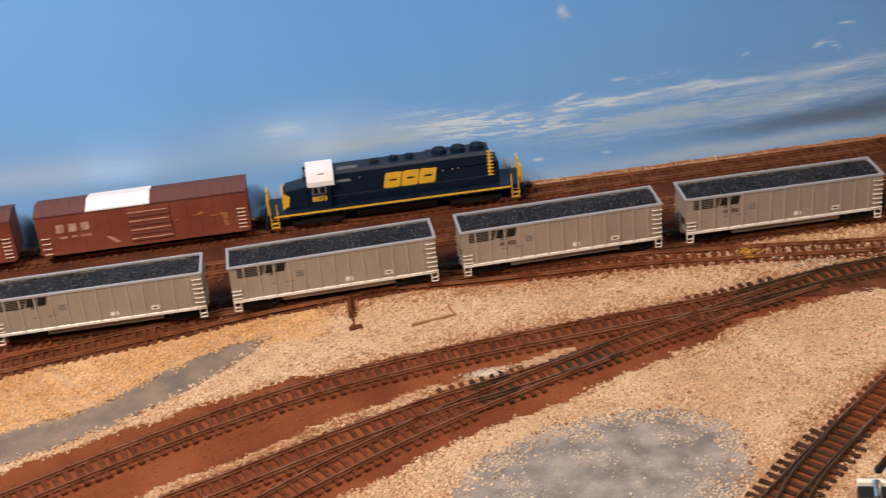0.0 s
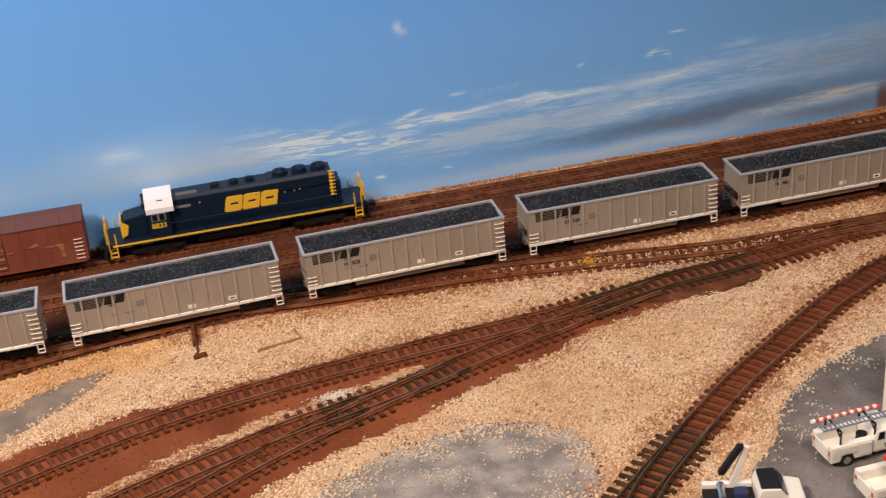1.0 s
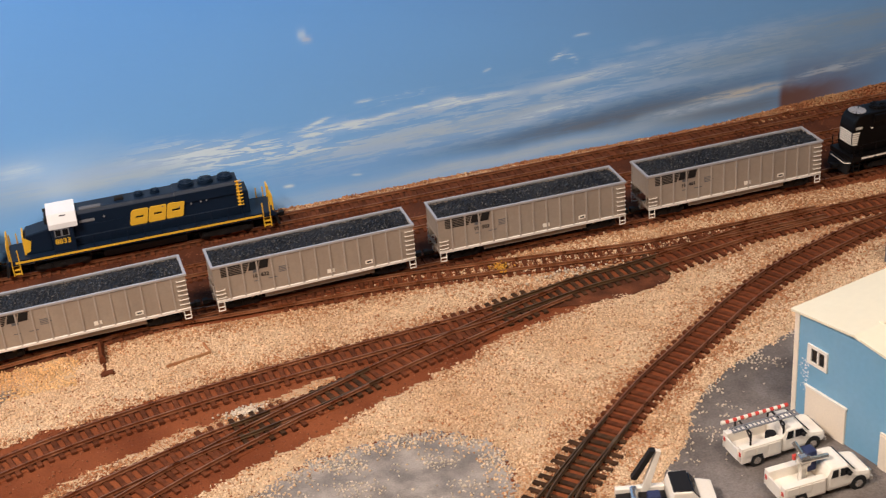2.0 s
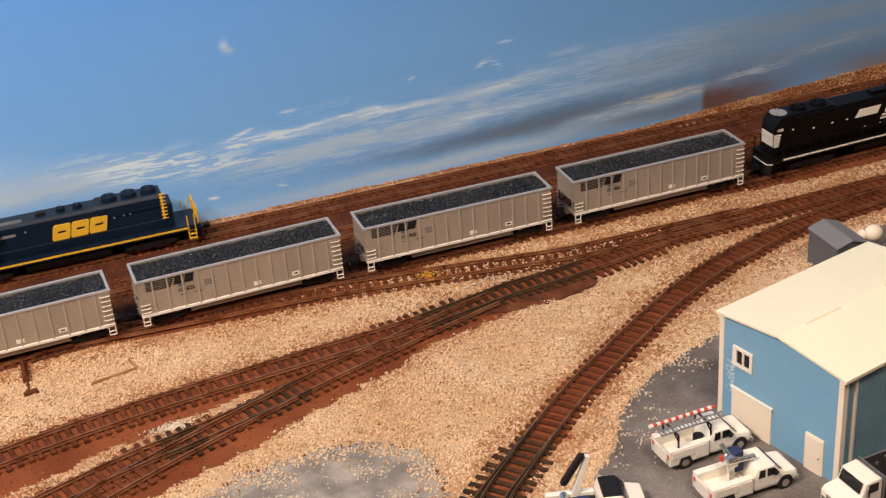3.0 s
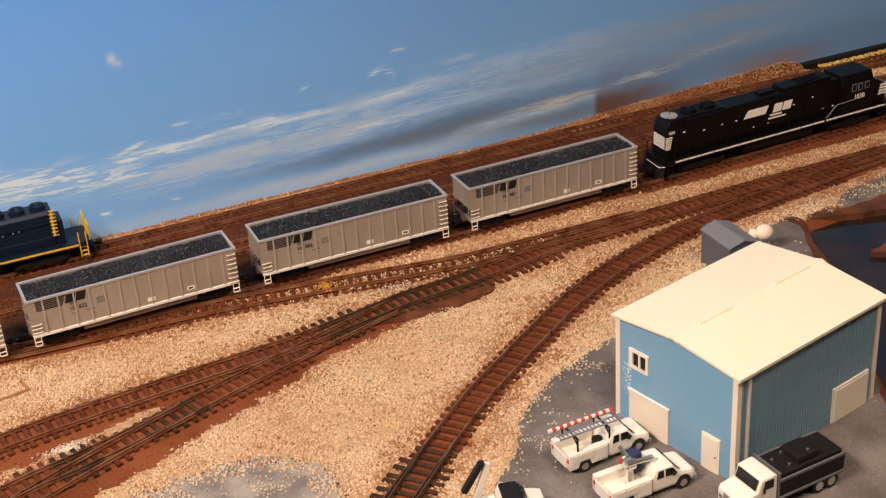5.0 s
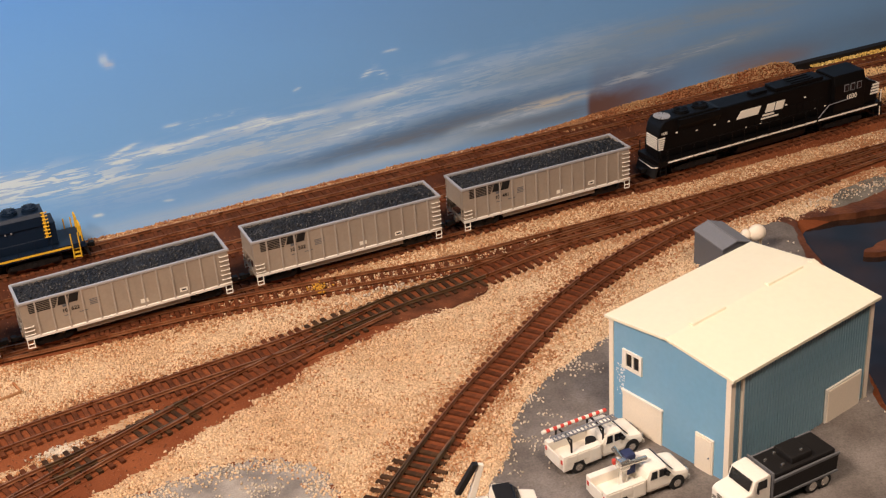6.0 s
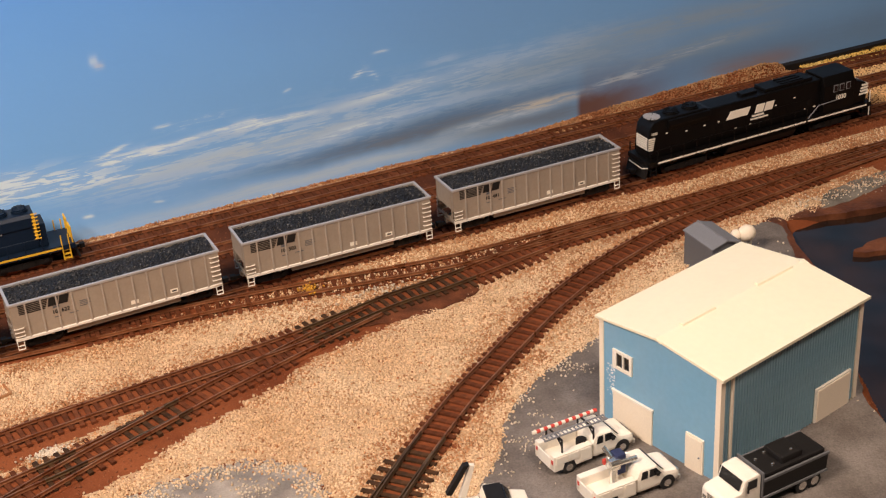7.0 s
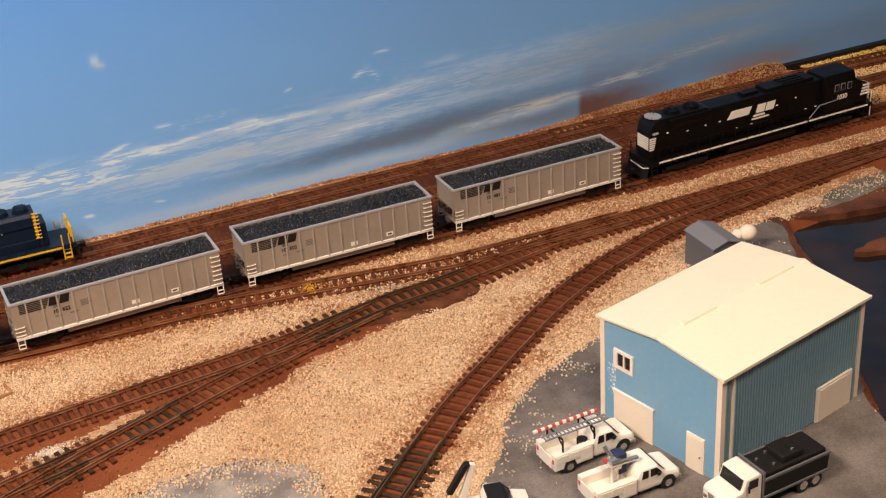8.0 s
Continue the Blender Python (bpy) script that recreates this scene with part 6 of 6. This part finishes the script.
def tow_truck(x, y, turn):
    g = thing("tow_truck", x, y, 0.0007, turn)
    half = 0.0115
    bm = B()
    prism(bm, [(0.0300, 0.0040), (0.0300, 0.0110), (0.0190, 0.0135), (0.0140, 0.0200), (0.0030, 0.0203), (0.0010, 0.0150), (0.0010, 0.0040)], "y", -half, half, 0.0011)
    cab = part("cab", bm, M_WHITE, g)
    bm = B()
    prism(bm, [(0.0186, 0.0140), (0.0145, 0.0193), (0.0151, 0.0195), (0.0192, 0.0144)], "y", -0.0096, 0.0096)
    part("windscreen", bm, M_GLASS, cab)
    part("cab_roof", box(B(), 0.0028, 0.0145, -0.0105, 0.0105, 0.0172, 0.0208, 0.0012), M_BLACK, cab, "black cab roof")
    for s in (-1, 1):
        bm = B()
        box(bm, -0.030, 0.0005, *sorted((s * half, s * (half - 0.004))), 0.0050, 0.0120, 0.0005)
        part("side_locker", bm, M_WHITE, g)
    bm = B()
    box(bm, -0.030, 0.0005, -half + 0.003, half - 0.003, 0.0050, 0.0090)
    part("bed_floor", bm, M_BLACK, g)
    bm = B()
    prism(bm, [(-0.0145, 0.0090), (-0.0095, 0.0090), (-0.0015, 0.0385), (-0.0048, 0.0395)], "y", 0.0070, 0.0100, 0.0005)
    part("boom", bm, M_WHITE, g, "white tow boom")
    bm = B()
    prism(bm, [(-0.0205, 0.0200), (-0.0170, 0.0190), (-0.0050, 0.0398), (-0.0085, 0.0400)], "y", 0.0062, 0.0106, 0.0004)
    part("boom_stripe", bm, M_BLACK, g)
    bm = B()
    box(bm, -0.012, -0.004, -0.006, 0.001, 0.009, 0.0150, 0.001)
    part("winch", bm, M_DENIM, g)
    bm = B()
    rod(bm, (-0.019, -0.004, 0.0090), (-0.019, 0.008, 0.0120), 0.0025, 10)
    part("cable_reel", bm, M_CHROME, g)
    road_wheels(g, (-0.0190, 0.0205), half - 0.0014)
    return tagged(g, "white tow truck with a black and white boom", "truck", "parked vehicles")


tow_truck(0.0390, -0.3518, -14)


# ---- pond, mud and scenery bits ----
pond = grid_sheet("water", 0.29, 0.80, -0.46, -0.100, 0.006, M_WATER, lambda X, Y: -0.0065 + 0.0006 * wobble(X, Y, 60, 3.0))
tagged(pond, "dark glossy resin pond beside the yard", "water", kind="structure")


def bank(loop, z, name, mat, label, category):
    bm = B()
    prism(bm, [tuple(p) for p in lace(loop, 60, 0.002, 2.0)], "z", z - 0.008, z)
    return tagged(new(name, mesh_of(name, bm, mat)), label, category, kind="structure")


bank([(0.425, -0.112), (0.445, -0.112), (0.425, -0.165), (0.40, -0.24), (0.375, -0.25), (0.40, -0.18)], 0.0002, "mud_bank", M_MUD, "rust-brown muddy bank of the pond", "bank")
bank([(0.455, -0.108), (0.60, -0.100), (0.72, -0.10), (0.72, -0.145), (0.58, -0.142), (0.50, -0.128)], -0.0005, "mud_bank", M_MUD, "rust-brown muddy bank of the pond", "bank")
bank([(0.488, -0.112), (0.505, -0.094), (0.53, -0.084), (0.575, -0.080), (0.66, -0.078), (0.66, -0.098), (0.58, -0.100), (0.53, -0.110)], -0.0002, "soil_bank", M_GREYSOIL, "grey-green soil strip above the pond", "bank")
bank([(0.46, -0.185), (0.52, -0.178), (0.60, -0.19), (0.58, -0.205), (0.50, -0.200)], -0.002, "mud_bank", M_MUD, "brown mud spit in the dark pond", "bank")

rng = np.random.default_rng(3)
n = 60
grains("scenic_foam", np.c_[0.046 + rng.normal(0, 0.0035, n), -0.0200 + rng.normal(0, 0.004, n), 0.0022 + rng.uniform(0, 0.0015, n)], 0.0022, M_FLOWER, "ochre crumbs of scenic foam on the track", "foam crumbs")
n = 260
grains("white_crumbs", np.c_[-0.188 + rng.normal(0, 0.0075, n), -0.1400 + rng.normal(0, 0.0026, n), np.full(n, 0.0003)], 0.0020, M_SPECK, "patch of pale spilled crumbs between tracks", "crumbs")
n = 50
grains("white_crumbs", np.c_[0.10 + rng.normal(0, 0.02, n), -0.047 + rng.normal(0, 0.004, n), np.full(n, 0.0015)], 0.0022, M_SPECK, "pale crumbs by the crossover", "crumbs")

# switch machine throw bar, broken post beside the hopper track, buried outline in the ballast
post = thing("broken_post", -0.279, -0.012, -0.001)
bm = B()
prism(bm, [(-0.0025, 0.0), (0.0020, 0.0), (0.0028, 0.0040), (0.0005, 0.0080), (-0.0018, 0.0060)], "y", -0.020, 0.004, 0.0006)
part("post", bm, M_TIE, post)
bm = B()
prism(bm, [(-0.004, 0.0), (0.008, 0.0), (0.006, 0.003), (-0.002, 0.0022)], "y", -0.040, -0.034, 0.0006)
prism(bm, [(-0.001, 0.0), (0.002, 0.0), (0.001, 0.002)], "y", -0.036, -0.018, 0.0003)
part("stake", bm, M_TIE, post)
tagged(post, "dark broken wooden post lying by the track", "post")

edge = thing("wood_edge", -0.215, -0.050, 0.0002, 12)
bm = B()
box(bm, -0.020, 0.016, -0.0042, -0.0028, -0.001, 0.0014, 0.0003)
box(bm, 0.0145, 0.016, -0.0028, 0.012, -0.001, 0.0014, 0.0003)
part("strip", bm, M_BROWNSTONE, edge)
tagged(edge, "half-buried brown wooden frame corner in ballast", "wood strip")

# dark edging board past the gravel heap, on the backdrop
bm = box(B(), 0.66, 1.10, 0.168, 0.176, -0.002, 0.0078, 0.0006)
tagged(new("edging_board", mesh_of("edging_board", bm, M_BLACK)), "black edging board along the backdrop", "board", kind="structure")
X, Y, rng = scatter(0.68, 0.95, 0.050, 0.168, 0.0019, 11)
keep = nearest(ALL, X, Y) > 0.014
keep |= Y > 0.1565
for yellow, stone in ((Y > 0.150, M_YELLOWSTONE), (Y <= 0.150, M_ORANGE)):
    pick = keep & yellow
    grains("yellow_ballast", np.c_[X[pick], Y[pick], ground_z(X[pick], Y[pick]) + 0.0004 + np.clip((Y[pick] - 0.154) * 0.35, 0, 0.004)], 0.0028, stone, "pale yellow ballast beyond the black locomotive", "ballast")
n = 110
grains("crumbs", np.c_[0.50 + rng.uniform(-0.03, 0.07, n), -0.098 + rng.normal(0, 0.006, n), np.full(n, 0.0006)], 0.0021, M_SPECK, "pale crumbs strewn on the soil by the pond", "gravel")
